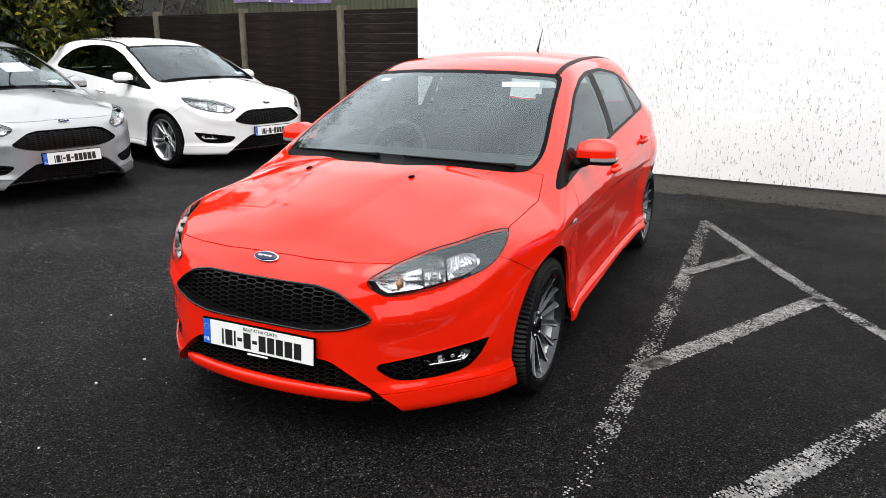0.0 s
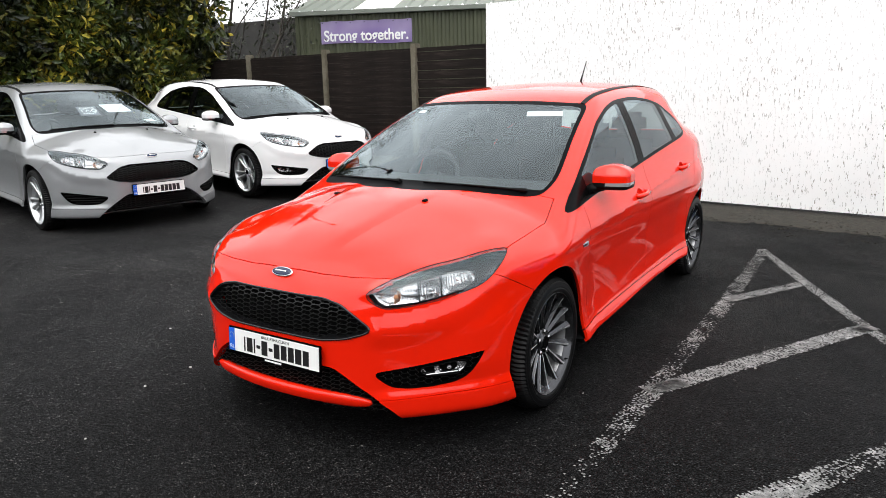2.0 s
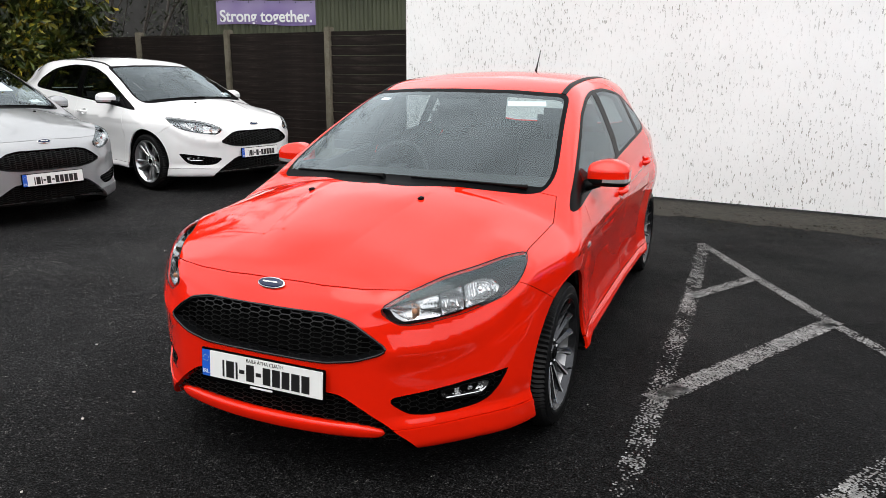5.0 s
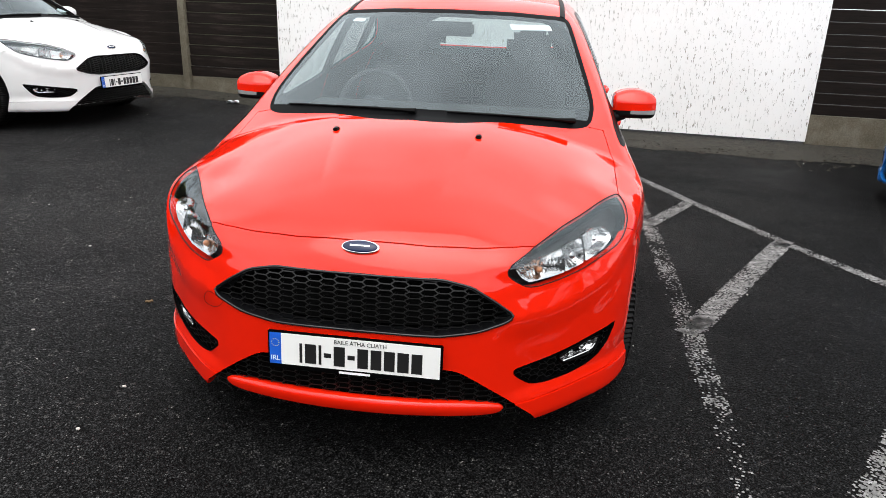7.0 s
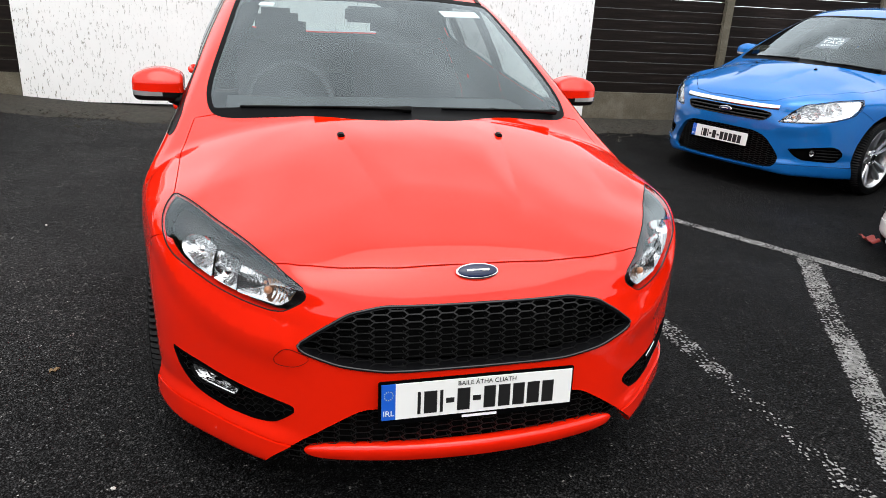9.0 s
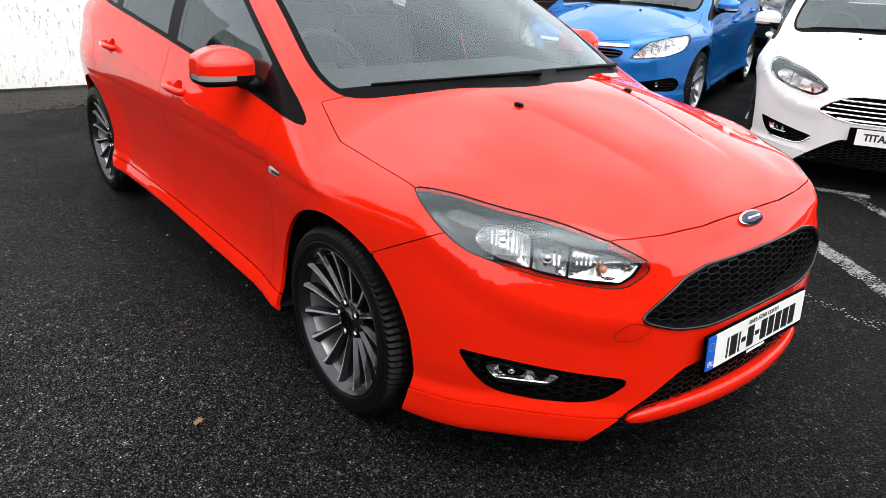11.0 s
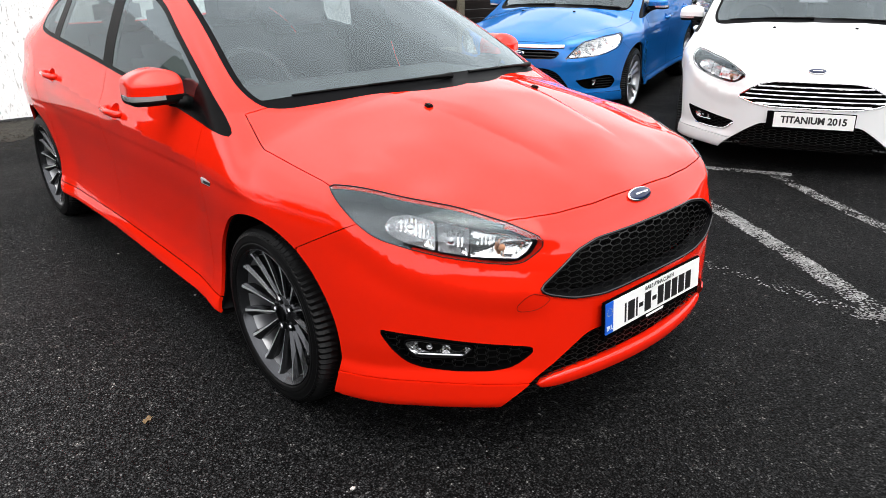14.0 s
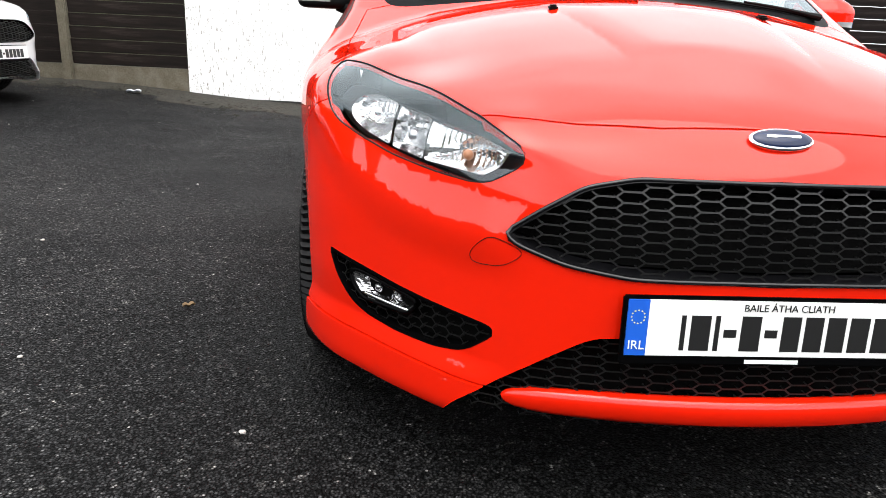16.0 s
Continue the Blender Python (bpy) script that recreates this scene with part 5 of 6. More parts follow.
def cabin_parts(car):
    bm = bmesh.new()
    box(bm, (-0.70, 0.42, 0.55), (0.70, 0.95, 0.90), 0.06)
    part("dashboard", bm, DASH, car)
    bm = bmesh.new()
    box(bm, (-0.72, 0.24, 0.84), (0.72, 0.62, 0.885), 0.02)
    part("dashboard_top", bm, DASH, car)
    bm = bmesh.new()
    box(bm, (-0.55, 0.08, 0.83), (0.55, 0.30, 0.868), 0.01)
    part("scuttle", bm, INTERIOR, car)
    # wheel on the car's right
    bm = bmesh.new()
    ring = [(0.185 * math.cos(a), 0.185 * math.sin(a), 0) for a in [2 * math.pi * k / 32 for k in range(33)]]
    tube(bm, ring, 0.015, 8, False)
    box(bm, (-0.17, -0.03, -0.015), (0.17, 0.02, 0.01), 0.006)
    box(bm, (-0.06, -0.07, -0.02), (0.06, 0.05, 0.03), 0.012)
    part("steering_wheel", bm, SEATCLOTH, car, at=pose(-0.37, 0.93, 0.865, 66, 0, 0))
    for x in (-0.37, 0.37):
        for y0, name in ((1.35, "front_seat"), (2.15, "rear_seat")):
            bm = bmesh.new()
            box(bm, (-0.25, -0.32, 0.28), (0.25, 0.25, 0.46), 0.06)
            r = box(bm, (-0.24, 0.14, 0.40), (0.24, 0.28, 1.04), 0.06)
            bmesh.ops.rotate(bm, cent=(0, 0.2, 0.42), matrix=Matrix.Rotation(radians(-14), 3, "X"), verts=[v for v in r if v.is_valid])
            r = box(bm, (-0.13, 0.31, 1.06), (0.13, 0.40, 1.22), 0.04)
            st = part(name, bm, SEATCLOTH, car, "", True, pose(x, y0, 0))
    bm = bmesh.new()
    box(bm, (-0.12, -0.015, -0.035), (0.12, 0.015, 0.035), 0.012)
    mir = part("rear_view_mirror", bm, SEATCLOTH, car, "", True, pose(0, 0.98, 1.255, 10))
    bm = bmesh.new()
    box(bm, (-0.70, 0.3, 0.24), (0.70, 3.0, 0.30))
    part("cabin_floor", bm, INTERIOR, car)

# ---- ground ----
WALL_N = Vector((0.1106, 1.0, 0)).normalized()
WALL_ANG = math.degrees(math.atan2(-0.1106, 1.0))


def wall_y(x):
    return 5.845 - 0.1106 * x


def ground_z(x, y):
    if x > -1.4:
        return 0.0
    return 0.075 * float(step01(-1.4, -4.4, np.array(x))) * (1 + float(step01(2.2, 4.2, np.array(y))))


xs = [-400, -120, -40, -18, -12, -9, -7, -6] + [-5 + 0.25 * k for k in range(17)] + [0, 2, 5, 9, 14, 20, 40, 120, 400]
ys = [-400, -120, -40, -16, -8, -4, 0, 2, 2.5, 3, 3.5, 4, 4.5, 6, 9, 14, 25, 60, 150, 400]
gv = [(x, y, ground_z(x, y)) for x in xs for y in ys]
gf = [(i * len(ys) + j, (i + 1) * len(ys) + j, (i + 1) * len(ys) + j + 1, i * len(ys) + j + 1) for i in range(len(xs) - 1) for j in range(len(ys) - 1)]
tagged(new("ground", mesh_of("ground", gv, gf, ASPHALT, True)), "dark worn asphalt car park surface", "ground", kind="structure")


def strip_line(points, width, seed, label="worn white painted parking line"):
    """A worn painted line as many small flakes and a broken core."""
    rnd = np.random.RandomState(seed)
    vs, fs = [], []
    for (ax, ay), (bx, by) in zip(points, points[1:]):
        ln = math.hypot(bx - ax, by - ay)
        dx, dy = (bx - ax) / ln, (by - ay) / ln
        step = 0.0075
        nu, nw = int(ln / step), max(4, int(width / step))
        for i in range(nu):
            for j in range(nw):
                u, w = (i + 0.5) * step, (j + 0.5) * width / nw - width / 2
                px, py = ax + dx * u - dy * w, ay + dy * u + dx * w
                wear = noise.noise((px * 2.1, py * 2.1, seed)) * 0.35 + noise.noise((px * 11, py * 11, seed + 5)) * 0.3 + noise.noise((px * 95, py * 95, 3.0)) * 0.8
                edge = abs(w) / (width / 2)
                if wear > 0.34 - WEAR[seed] - 0.3 * edge ** 6:
                    continue
                k = len(vs)
                a = rnd.uniform(0, 6.28)
                for q in range(4):
                    r = step * rnd.uniform(0.62, 0.9)
                    t = a + q * math.pi / 2
                    x, y = px + r * math.cos(t), py + r * math.sin(t)
                    vs.append((x, y, ground_z(x, y) + 0.0035))
                fs.append((k, k + 1, k + 2, k + 3))
    if not vs:
        return
    tagged(new("parking_line", mesh_of("parking_line", vs, fs, LINEPAINT)), label, "parking line", "parking lines", "structure")


WEAR = {1: 0.50, 2: 0.26, 3: 0.24, 4: 0.18, 6: 0.30, 7: 0.46, 8: -0.15, 9: -0.1, 10: -0.15}
strip_line([(1.215, 3.68), (1.24, 2.1), (1.23, 0.4), (1.19, -1.2)], 0.11, 1)
strip_line([(1.19, 3.70), (1.64, 2.72), (2.06, 1.85), (2.70, 0.70), (3.05, -0.02)], 0.085, 2)
strip_line([(1.27, 2.10), (1.63, 2.73)], 0.10, 3)
strip_line([(1.25, 0.42), (2.05, 1.86)], 0.12, 4)
strip_line([(2.62, 0.90), (2.2, 0.27), (1.75, -0.45), (1.30, -1.10), (1.0, -1.6)], 0.12, 6)
strip_line([(2.95, 0.05), (2.4, -0.75), (1.9, -1.5)], 0.10, 7)

for patch_at, seed in (([(1.20, 0.36), (1.33, 0.56)], 8), ([(1.235, 2.05), (1.31, 2.17)], 9), ([(1.99, 1.77), (2.08, 1.90)], 10)):
    strip_line(patch_at, 0.10, seed, "solid remnant of white line paint")

# verge along the wall
vv, vf = [], []
n = 500
for i in range(n + 1):
    x = -11 + 20 * i / n
    y1 = wall_y(x) + 0.02
    y0 = y1 - 0.92 - 0.12 * noise.noise((x * 1.3, 0, 0)) - 0.10 * noise.noise((x * 6, 3, 0)) - 0.08 * noise.noise((x * 19, 5, 0)) + (0.35 if x < -3 else 0)
    for f in (0, 0.5, 1):
        vv.append((x, y0 + (y1 - y0) * f, ground_z(x, y1) + (0.003 if f == 0 else 0.006 + 0.012 * f)))
vf = [(3 * i + j, 3 * i + 3 + j, 3 * i + 4 + j, 3 * i + 1 + j) for i in range(n) for j in (0, 1)]
tagged(new("verge", mesh_of("verge", vv, vf, GRAVEL, True)), "strip of dirt and moss along the wall foot", "verge", kind="structure")

# crumbs of dirt and moss that thin out towards the asphalt
rnd = np.random.RandomState(21)
cv, cf = [], []
for _ in range(7000):
    x = rnd.uniform(-4.5, 4.5)
    back = rnd.uniform(0, 1) ** 1.3 * 1.35
    if rnd.uniform() < back / 1.7 or noise.noise((x * 2.2, back * 2.5, 9)) < -0.12:
        continue
    y = wall_y(x) - 0.02 - back
    r = rnd.uniform(0.006, 0.020)
    h = r * rnd.uniform(0.3, 0.7)
    z = ground_z(x, y) + (0.008 if back < 0.9 else 0.001)
    k = len(cv)
    a0 = rnd.uniform(0, 6.28)
    for q in range(5):
        rr = r * rnd.uniform(0.6, 1.2)
        cv.append((x + rr * math.cos(a0 + q * 1.257), y + rr * math.sin(a0 + q * 1.257), z))
    cv.append((x + rnd.uniform(-r, r) * 0.3, y, z + h))
    cf += [(k + q, k + (q + 1) % 5, k + 5) for q in range(5)]
tagged(new("dirt", mesh_of("dirt", cv, cf, GRAVEL)), "crumbs of dirt and moss along the wall foot", "dirt", kind="stuff")

# ---- white wall ----
bm = bmesh.new()
box(bm, (-2.91, 0.0, 0.045), (3.32, 0.25, 2.52))
wall = part("wall_white", bm, WALLWHITE, None, at=pose(0, 5.845, 0, 0, 0, WALL_ANG))
tagged(wall, "tall white rendered wall with flaking streaks", "wall", kind="structure")

# ---- fence: posts, boards and concrete gravel boards ----
def fence(x0, x1, posts, top, tall, label):
    f = thing("fence", label, "fence", at=pose(0, 5.875, 0, 0, 0, WALL_ANG))
    f["kind"] = "structure"
    bm = bmesh.new()
    box(bm, (x0, 0.0, -0.05), (x1, 0.06, 0.33), 0.006)
    part("gravel_board", bm, CONCRETE, f, "mossy concrete gravel board")
    rnd = random.Random(int(x0 * 10))
    edges = [x0] + [p for p in posts if x0 < p < x1] + [x1]
    for a, b in zip(edges, edges[1:]):
        z = 0.335
        while z < top - 0.03:
            hgt = min(tall * rnd.uniform(0.94, 1.06), top - z)
            bm = bmesh.new()
            box(bm, (a + 0.005, 0.0, 0), (b - 0.005, 0.022, hgt - 0.006), 0.004)
            part("board", bm, PLANK, f, at=pose(0, rnd.uniform(-0.003, 0.003), z, rnd.uniform(5.5, 8.0)))
            z += hgt
    for p in posts:
        bm = bmesh.new()
        box(bm, (p - 0.055, -0.05, -0.1), (p + 0.055, 0.07, top + 0.06), 0.012)
        part("post", bm, CONCRETE, f, "weathered concrete post")
    return f


fence(-13.0, -2.92, [-4.25, -6.25, -8.35, -10.4], 2.0, 0.135, "dark brown board fence on mossy concrete base")
fence(3.325, 9.3, [4.98, 7.0, 9.2], 1.90, 0.118, "dark stained board fence on concrete base")

# ---- green shed behind the fence ----
SHED = pose(-9.34, 9.22, 0, 0, 0, 20.8)
shed = thing("shed", "green corrugated steel shed with a shallow roof", "shed", at=SHED)
pts = []
x = 0.0
while x < 9:
    pts += [(x, 0), (x + 0.03, -0.025), (x + 0.08, -0.025), (x + 0.11, 0)]
    x += 0.17
vs = []
for x, y in pts:
    vs += [(x, y, 0), (x, y, 2.98)]
attach("wall_sheet", mesh_of("wall_sheet", vs, [(2 * i, 2 * i + 2, 2 * i + 3, 2 * i + 1) for i in range(len(pts) - 1)], SHEDGREEN), shed)
bm = bmesh.new()
box(bm, (0.0, 0.01, 0), (0.1, 8, 3.0))
part("end_wall", bm, SHEDGREEN, shed)
bm = bmesh.new()
box(bm, (-0.12, -0.14, 2.96), (9.0, -0.03, 3.05), 0.01)
part("gutter", bm, ROOFGREY, shed)
bm = bmesh.new()
box(bm, (-0.03, -0.05, 0), (0.05, 0.02, 2.97), 0.006)
part("corner_flashing", bm, SHEDGREEN, shed)
for k in range(31):
    x = -0.15 + 0.30 * k
    m = ROOFLIGHT if k in (5, 6, 7) else ROOFGREY
    v4 = [(x, -0.14, 3.05), (x + 0.24, -0.14, 3.05), (x + 0.27, -0.14, 3.085), (x + 0.30, -0.14, 3.05), (x, 7, 5.2), (x + 0.24, 7, 5.2), (x + 0.27, 7, 5.235), (x + 0.30, 7, 5.2)]
    attach("roof_sheet", mesh_of("roof_sheet", v4, [(0, 1, 5, 4), (1, 2, 6, 5), (2, 3, 7, 6)], m), shed)

banner = thing("banner", "purple banner reading Strong together", "banner", at=SHED)
bv = []
for i in range(25):
    x = 0.56 + 2.04 * i / 24
    for zz in (2.36, 2.83):
        bv.append((x, -0.035 - 0.010 * math.sin(i * 1.7 + zz), zz + (0.015 * math.sin(i * 0.26) if zz < 2.5 else -0.008 * math.cos(i * 0.9))))
attach("cloth", mesh_of("cloth", bv, [(2 * i, 2 * i + 2, 2 * i + 3, 2 * i + 1) for i in range(24)], BANNER, True), banner)
me = text_mesh("Strong together.", 0.305, 0.002, bold=0.006)
me.materials.append(WHITEINK)
lt = attach("lettering", me, banner, "white lettering", pose(1.58, -0.06, 2.515, 90) @ Matrix.Diagonal((0.94, 1.05, 1, 1)))
for i in range(7):
    bm = bmesh.new()
    bmesh.ops.create_cone(bm, cap_ends=True, segments=8, radius1=0.012, radius2=0.012, depth=0.01)
    part("eyelet", bm, INK, banner, at=pose(0.6 + 0.32 * i, -0.055, 2.80, 90))

# ---- old grey wall beyond the fence ----
bm = bmesh.new()
box(bm, (-22, 12.0, 0), (-9.0, 12.3, 3.3))
w = part("wall_old", bm, OLDWALL, None)
tagged(w, "dark stained rendered wall beyond the fence", "wall", kind="structure")

# ---- plain walls that close the yard behind the camera ----
for name, lo, hi in (("wall_south", (-30, -15.3, 0), (30, -15, 3.2)), ("wall_east", (26, -15, 0), (26.3, 25, 4.0)), ("wall_west", (-16.3, -15, 0), (-16, 12, 2.4))):
    bm = bmesh.new()
    box(bm, lo, hi)
    w = part(name, bm, RENDERGREY, None)
    tagged(w, "plain grey yard wall", "wall", kind="structure")


# ---- greenery ----
def leaves(spots, size, seed):
    """One mesh of many small bent leaves; spots: place, outward direction."""
    rnd = np.random.RandomState(seed)
    n = len(spots)
    p = np.array([s[0] for s in spots])
    o = np.array([s[1] for s in spots])
    d = o + rnd.normal(0, 0.55, (n, 3)) + np.array((0, 0, 0.25))
    d /= np.linalg.norm(d, axis=1)[:, None]
    side = np.cross(d, rnd.normal(0, 1, (n, 3)))
    side /= np.linalg.norm(side, axis=1)[:, None]
    up = np.cross(side, d)
    ln = size * rnd.uniform(0.7, 1.3, (n, 1))
    w = ln * 0.20
    a = p
    b = p + d * ln * 0.5 + side * w + up * ln * 0.06
    c = p + d * ln - up * ln * 0.12
    e = p + d * ln * 0.5 - side * w + up * ln * 0.06
    m = p + d * ln * 0.55
    v = np.stack([a, b, c, e, m], 1).reshape(-1, 3)
    k = np.arange(n)[:, None] * 5
    f = np.concatenate([k + np.array([[0, 1, 4]]), k + np.array([[1, 2, 4]]), k + np.array([[2, 3, 4]]), k + np.array([[3, 0, 4]])])
    return v, f


def hedge():
    rnd = np.random.RandomState(4)
    h = thing("laurel_hedge", "tall dense laurel hedge with yellowing leaf tips", "hedge")
    spots, core = [], bmesh.new()
    for k in range(300):
        f = rnd.uniform(0, 1)
        y = 0.5 + 6.7 * f
        x = -9.9 - 0.08 * (6.5 - y) + rnd.normal(0, 0.22)
        z = rnd.uniform(0.15, 1) ** 0.8 * (4.3 + 0.4 * math.sin(y * 2.0))
        r = rnd.uniform(0.28, 0.5)
        c = np.array((x, y, z))
        nn = 95
        u = rnd.normal(0, 1, (nn, 3))
        u /= np.linalg.norm(u, axis=1)[:, None]
        u[:, 0] = np.abs(u[:, 0]) * 0.9 + 0.02
        u[:, 1] -= 0.25
        for q in u:
            spots.append((c + q * r * rnd.uniform(0.55, 1.0), q))
    v, f = leaves(spots, 0.185, 9)
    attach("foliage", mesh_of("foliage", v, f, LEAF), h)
    # plain dark ellipsoids added to stand in for the shaded inside of the hedge
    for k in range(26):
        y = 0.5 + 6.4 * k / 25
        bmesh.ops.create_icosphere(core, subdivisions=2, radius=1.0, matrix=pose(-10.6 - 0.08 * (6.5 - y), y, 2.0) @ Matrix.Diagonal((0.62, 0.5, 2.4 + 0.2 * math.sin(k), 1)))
    part("dark_core", core, DARKLEAF, h)
    for k in range(9):
        y = 1 + 0.7 * k
        bm = bmesh.new()
        tube(bm, [(-10.2, y, 0), (-10.1, y + 0.1, 1.2), (-10.0, y - 0.1, 2.6), (-10.0, y + 0.1, 3.6)], [0.035, 0.03, 0.02, 0.008], 6)
        part("stem", bm, BARK, h)


def bare_tree(x, y, height, seed, ivy):
    rnd = random.Random(seed)
    t = thing("tree", "slim bare tree with dark ivy patches" if ivy else "slim leafless tree", "tree", "trees behind the fence", at=pose(x, y, 0))
    bm = bmesh.new()
    tips = []

    def limb(p, d, length, r, depth):
        pts, rad = [p], [r]
        for i in range(4):
            d = (d + Vector((rnd.gauss(0, 0.12), rnd.gauss(0, 0.12), 0.05))).normalized()
            pts.append(pts[-1] + d * length / 4)
            rad.append(r * (1 - 0.2 * (i + 1)))
        tube(bm, pts, rad, 5 if depth else 7, False)
        if depth < 3:
            for i in range(5 if depth == 0 else 4):
                k = rnd.choice((1, 2, 3, 4))
                a = rnd.uniform(0, 6.28)
                nd = (d + Vector((math.cos(a), math.sin(a), 0.35)) * rnd.uniform(0.5, 0.9)).normalized()
                limb(pts[k], nd, length * rnd.uniform(0.4, 0.6), rad[k] * 0.55, depth + 1)
        for q in pts[1:]:
            tips.append(q)

    limb(Vector((0, 0, 0)), Vector((rnd.gauss(0, 0.05), 0, 1)), height, 0.06, 0)
    part("trunk", bm, BARK, t, "", True)
    spots = []
    for q in tips:
        for _ in range(ivy):
            o = np.array((rnd.gauss(0, 1), rnd.gauss(0, 1), rnd.gauss(0, 1)))
            o /= np.linalg.norm(o)
            spots.append((np.array(q) + o * rnd.uniform(0.02, 0.28), o))
    v, f = leaves(spots, 0.10, seed)
    attach("crown", mesh_of("crown", v, f, DARKLEAF), t)


hedge()
for k, (x, y, hgt, ivy) in enumerate(((-10.6, 8.0, 4.2, 5), (-11.3, 8.8, 4.8, 3), (-10.4, 9.6, 4.4, 1), (-12.2, 9.4, 5.0, 4), (-9.95, 8.5, 3.8, 1), (-11.8, 10.6, 5.0, 2), (-12.8, 11.0, 4.6, 4), (-10.0, 11.0, 4.8, 2))):
    bare_tree(x, y, hgt, 20 + k, ivy)
lamp_pole = thing("lamp_post", "tall grey metal lamp post beside the hedge", "lamp post", at=pose(-10.5, 7.35, 0, 0, 0, -38))
bm = bmesh.new()
tube(bm, [(0, 0, 0), (0, 0, 4.0), (0, 0, 8.6), (0.25, 0, 9.3), (1.0, 0, 9.6)], [0.075, 0.055, 0.045, 0.04, 0.035], 10)
part("shaft", bm, GALV, lamp_pole, "", True)
bm = bmesh.new()
box(bm, (0.95, -0.14, 9.52), (1.65, 0.14, 9.66), 0.04)
part("lamp_head", bm, GALV, lamp_pole)

# ---- the cars ----
WHEEL_DARK = wheel_meshes(15, DARKALLOY, 1.0)
WHEEL_SILVER = wheel_meshes(10, SILVERALLOY, 1.5)
red_car, red_parts = build_hatch("bright red five-door hatchback, glossy and clean, on dark alloys", "parked hatchbacks", pose(0, 0, 0), RED, 0.0115, wheels=WHEEL_DARK)
silver_car, _ = build_hatch("silver five-door hatchback with a sale tag in its windscreen", "parked hatchbacks", pose(-5.07, 1.86, 0.075, 0, 0, 78.4) @ Matrix.Diagonal((1.03, 1.03, 1.04, 1)), SILVER, 0.024, privacy=False, bezel=GLOSSBLACK, wheels=WHEEL_SILVER, county=False, sport=False, fog="vent")
white_car, _ = build_hatch("white five-door hatchback parked beside the brown fence", "parked hatchbacks", pose(-4.48, 4.075, 0.15, 0, 0, 78.3), WHITE, 0.024, bezel=GLOSSBLACK, wheels=WHEEL_SILVER, county=False, sport=False)
show_car, _ = build_hatch("white five-door hatchback with chrome grille bars and show plate", "parked hatchbacks", pose(3.82, 0.315, -0.02, 0, 0, -63.4), WHITE, 0.024, privacy=False, grille="chrome", bezel=CHROME, wheels=WHEEL_SILVER, word="TITANIUM 2015", sport=False, fog="trim")

# the older model: slim upper grille, wide lower mouth, tall clear lamps
M.update(kind="old", plate_z=0.385, badge_z=0.597,
         grille=[(-0.1, 0.632), (0.30, 0.628), (0.385, 0.614), (0.36, 0.573), (0.32, 0.556), (-0.1, 0.548)],
         lower=[(-0.1, 0.478), (0.27, 0.472), (0.33, 0.456), (0.386, 0.428), (0.45, 0.345), (0.488, 0.283), (0.47, 0.225), (0.44, 0.204), (0.36, 0.195), (-0.1, 0.19)],
         lamp=[(-0.342, 0.560), (-0.28, 0.556), (0.034, 0.570), (0.196, 0.588), (0.413, 0.635), (0.5, 0.70), (0.516, 0.76), (0.2, 0.737), (-0.104, 0.70), (-0.2, 0.655)],
         fog=[(-0.20, 0.362), (-0.131, 0.37), (0.252, 0.403), (0.33, 0.39), (0.39, 0.344), (0.326, 0.285), (0.25, 0.279), (-0.028, 0.282), (-0.12, 0.31)],
         bonnet_line=[(-0.2, -0.775), (0.2, -0.768), (0.36, -0.735), (0.46, -0.63), (0.60, -0.44), (0.735, -0.215), (0.765, 0.12), (0.74, 0.30), (0.66, 0.27), (0.3, 0.10), (-0.2, 0.06)])
blue_car, blue_parts = build_hatch("metallic blue older five-door hatchback with a chrome grille bar", "parked hatchbacks", pose(3.96, 2.92, 0, 0, 0, -70.6), BLUE, 0.024, privacy=False, grille="bars", bezel=GLOSSBLACK, wheels=WHEEL_SILVER, county=False, sport=False, fog="round")
# broad chrome bar over the upper grille
bm = bmesh.new()
prev = None
for x in np.linspace(-0.42, 0.42, 43):
    top, low = 0.674 + 0.03 * x * x, 0.637 + 0.04 * x * x
    row = []
    for z, out in ((top, -0.002), (top - 0.004, 0.007), ((top + low) / 2, 0.009), (low + 0.004, 0.007), (low, -0.002)):
        row.append(bm.verts.new((float(x), float(front_y(np.array([abs(x)]), np.array([z]))[0]) - out, float(z))))
    if prev:
        for i in range(4):
            bm.faces.new((prev[i], prev[i + 1], row[i + 1], row[i]))
    prev = row
bmesh.ops.recalc_face_normals(bm, faces=bm.faces)
part("chrome_bar", bm, CHROME, blue_car, "chrome grille bar", True)


def recolour(car, old, fresh):
    for o in car.children_recursive:
        for slot in o.material_slots:
            if slot.link == "OBJECT" and slot.material is old:
                slot.material = fresh


suv = copy_thing(silver_car, pose(8.3, 2.9, 0, 0, 0, -64))
suv.scale = (1.03, 1.02, 1.2)
suv.name = "sport_utility_car"
tagged(suv, "black sport utility car parked behind the hatchbacks", "car", "far parked cars")
recolour(suv, SILVER, DARKPAINT)
bronze_car = copy_thing(silver_car, pose(5.43, -1.56, 0, 0, 0, -63.4))
bronze_car.name = "hatchback_car"
tagged(bronze_car, "bronze grey hatchback parked beside the white show car", "car", "far parked cars")
recolour(bronze_car, SILVER, BRONZE)
grey_car = copy_thing(silver_car, pose(13.6, 6.6, 0, 0, 0, -66))
grey_car.name = "hatchback_car"
tagged(grey_car, "dark grey hatchback far across the yard", "car", "far parked cars")
recolour(grey_car, SILVER, DARKPAINT)
recolour(bronze_car, SIDEGLASS, PRIVACY)
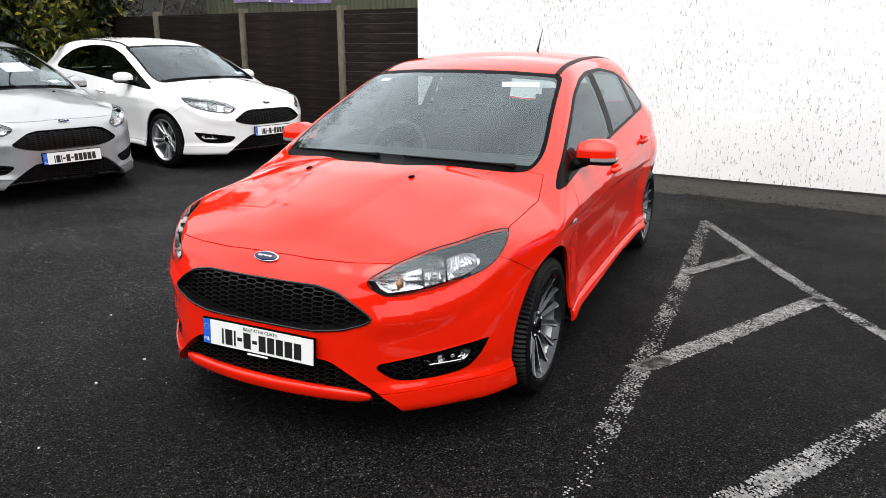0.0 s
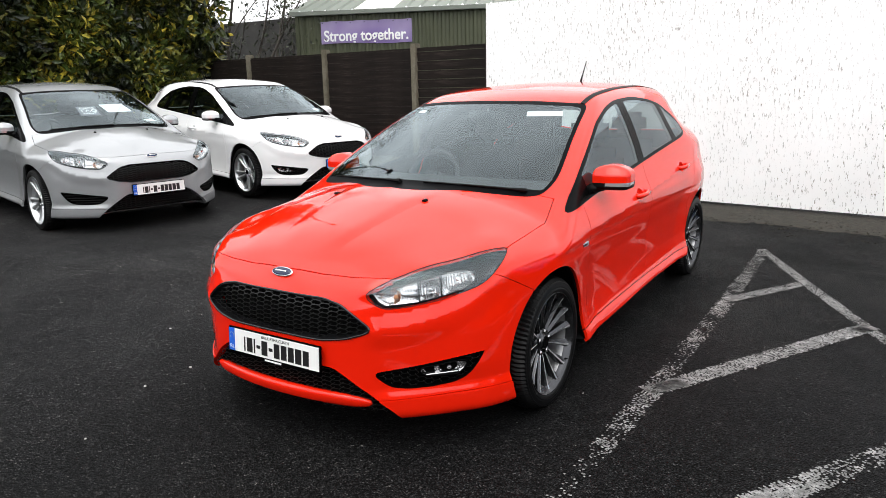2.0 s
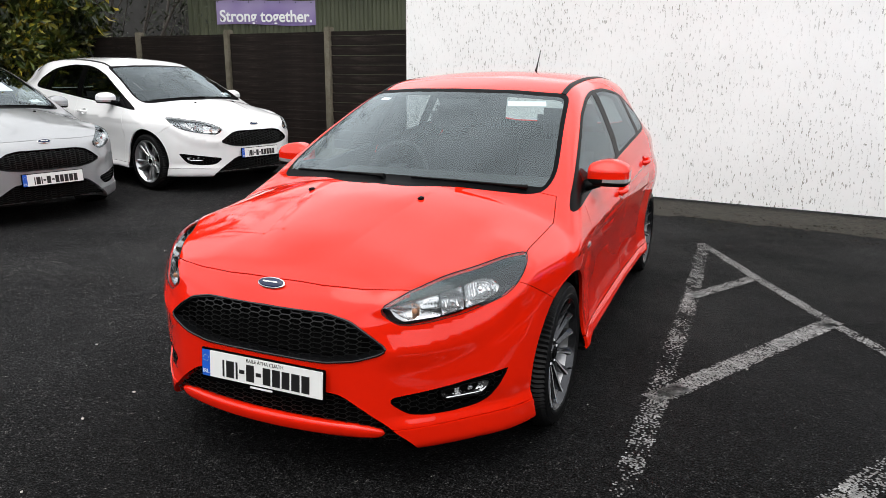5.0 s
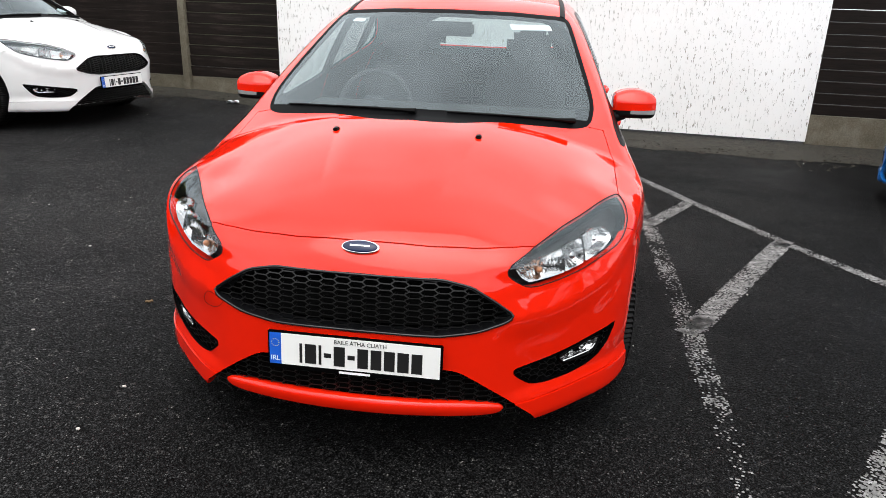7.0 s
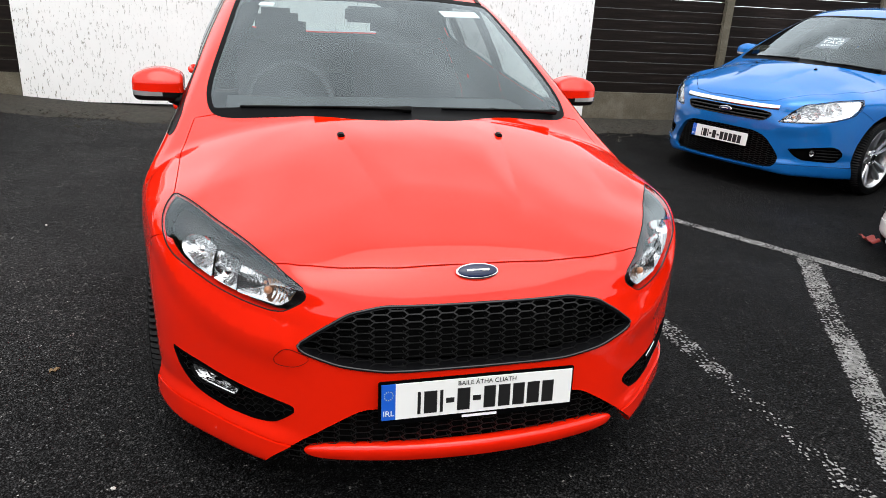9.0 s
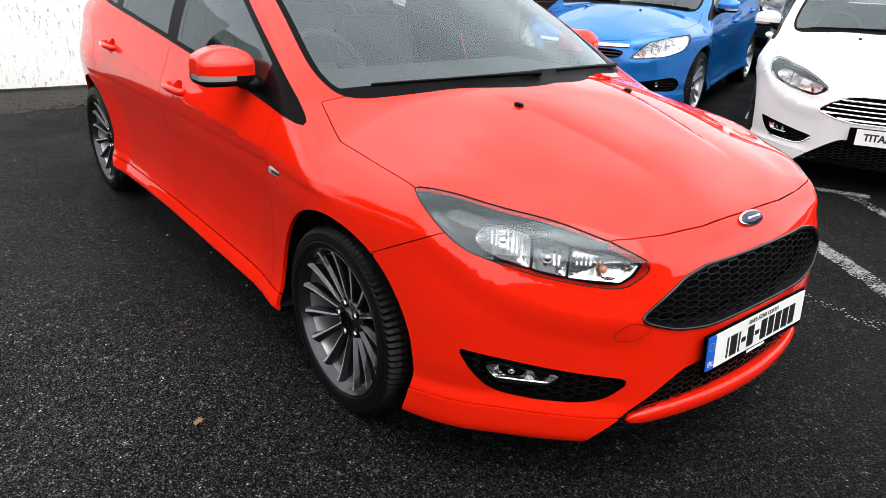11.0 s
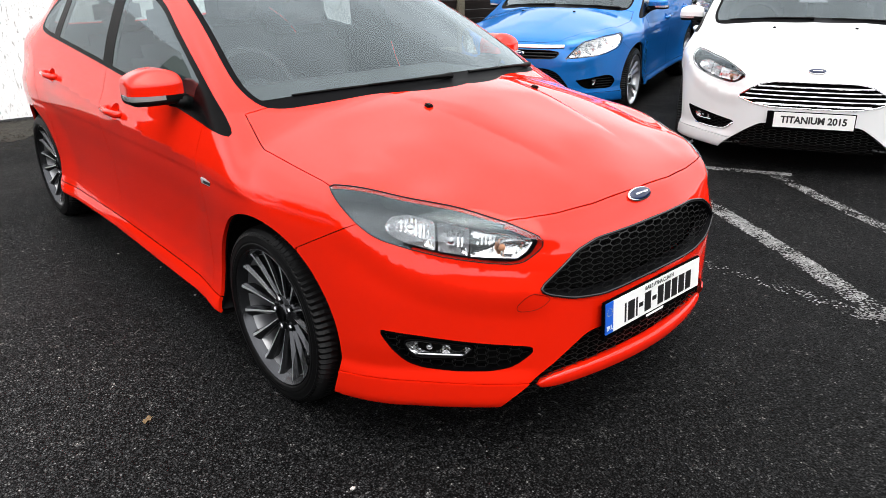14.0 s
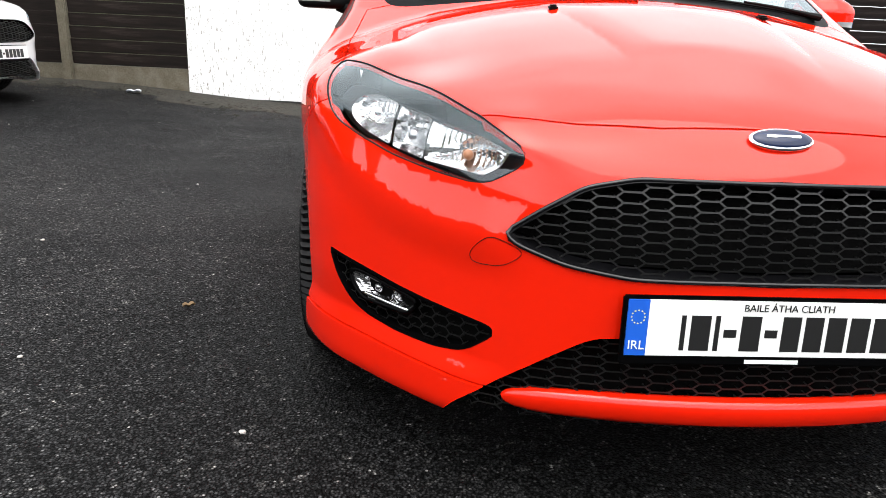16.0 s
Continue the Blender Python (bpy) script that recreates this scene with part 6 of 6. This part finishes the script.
orange_car = copy_thing(silver_car, pose(16.8, 8.2, 0, 0, 0, -66))
orange_car.scale = (1.1, 1.1, 1.45)
orange_car.name = "van"
tagged(orange_car, "orange red van far across the yard", "van", "far parked cars")
recolour(orange_car, SILVER, ORANGE)


# ---- papers behind the windscreens ----
def screen_point(x, z, inside=0.03):
    """A place just behind the windscreen."""
    bow = max(0.0, 1 - ((z - 1.15) / 0.24) ** 2)
    return x, 0.10 + 2.35 * (z - 0.96) + 0.6 * x * x - 0.05 * bow + inside, z


def sticker(car, name, x, z, w, h, material, label, inside=0.03, words=()):
    px, py, pz = screen_point(x, z, inside)
    bm = bmesh.new()
    box(bm, (-w / 2, -0.001, -h / 2), (w / 2, 0.001, h / 2))
    ob = part(name, bm, material, car, label, at=pose(px, py, pz, -66, 0, 1.2 * x * 40))
    for text, size, dz, ink in words:
        me = text_mesh(text, size, 0.0003)
        me.materials.append(ink)
        attach("lettering", me, ob, "", pose(0, -0.003, dz, 90))
    return ob


sticker(red_car, "screen_sticker", 0.40, 1.275, 0.20, 0.055, PAPER, "white paper sticker inside the windscreen")
sticker(red_car, "screen_sticker", -0.46, 1.282, 0.065, 0.03, PAPER, "small pale windscreen sticker")
for car, x in ((silver_car, -0.10), (blue_car, 0.05), (show_car, 0.0)):
    sticker(car, "sale_tag", x, 1.12, 0.20, 0.22, TAGGREY, "grey sale tag reading Purple tag event", 0.05,
            (("PURPLE", 0.045, 0.065, WHITEINK), ("TAG", 0.09, 0.0, WHITEINK), ("EVENT", 0.045, -0.065, WHITEINK)))
sticker(silver_car, "price_sheet", 0.22, 1.14, 0.28, 0.20, PAPER, "white price sheet behind the windscreen", 0.06)
sticker(show_car, "price_sheet", 0.40, 1.14, 0.26, 0.19, PAPER, "white price sheet behind the windscreen", 0.06)
sticker(silver_car, "screen_sticker", 0.50, 1.0, 0.13, 0.06, PAPER, "small pale windscreen sticker")
sticker(white_car, "screen_sticker", 0.50, 1.0, 0.13, 0.06, PAPER, "small pale windscreen sticker")


# ---- small things on the ground ----
def scrap(name, x, y, w, l, turn, material, label, category, curl=0.012):
    vs, fs = [], []
    for i in range(5):
        for j in range(3):
            u, v = i / 4 - 0.5, j / 2 - 0.5
            pinch = 1 - 1.2 * abs(u) ** 2 if category == "leaf" else 1
            vs.append((u * l, v * w * pinch, 0.006 + curl * (abs(v) * 1.5 + 0.6 * math.sin(u * 5) ** 2)))
    fs = [(i * 3 + j, i * 3 + 3 + j, i * 3 + 4 + j, i * 3 + 1 + j) for i in range(4) for j in range(2)]
    ob = new(name, mesh_of(name, vs, fs, material, True))
    ob.matrix_basis = pose(x, y, ground_z(x, y), 0, 0, turn)
    tagged(ob, label, category)
    so = ob.modifiers.new("thickness", "SOLIDIFY")
    so.thickness = 0.0015


scrap("leaf", -1.27, 0.155, 0.018, 0.036, 30, DRYLEAF, "curled dry brown leaf on the asphalt", "leaf")
scrap("litter", 3.32, 0.95, 0.09, 0.16, 40, PAPER, "crumpled white paper litter on the asphalt", "litter", 0.04)
scrap("litter", 3.24, 1.06, 0.08, 0.13, 70, LITTERRED, "crumpled red wrapper on the asphalt", "litter", 0.03)
scrap("litter", -3.30, 5.62, 0.07, 0.14, 10, PAPER, "crumpled white paper litter at the wall foot", "litter", 0.03)
rnd = random.Random(11)
spots = [(-0.965, -0.55, 0.008), (-0.96, -0.83, 0.008), (-1.6, -0.2, 0.007), (-2.0, 0.8, 0.008), (-1.7, 1.9, 0.008), (1.6, 0.9, 0.007), (0.2, -1.6, 0.006), (-0.7, -1.3, 0.006)]
spots += [(rnd.uniform(-4, 3), rnd.uniform(-1.8, 4.5), rnd.uniform(0.003, 0.006)) for _ in range(18)]
for x, y, r in spots:
    bm = bmesh.new()
    bmesh.ops.create_icosphere(bm, subdivisions=1, radius=r)
    bmesh.ops.scale(bm, vec=(1.2, 0.9, 0.6), verts=bm.verts)
    ob = part("pebble", bm, PEBBLE, None, "", True, pose(x, y, ground_z(x, y) + r * 0.5, 0, 0, rnd.uniform(0, 360)))
    tagged(ob, "small pale pebble lying on the asphalt", "pebble", "pebbles")
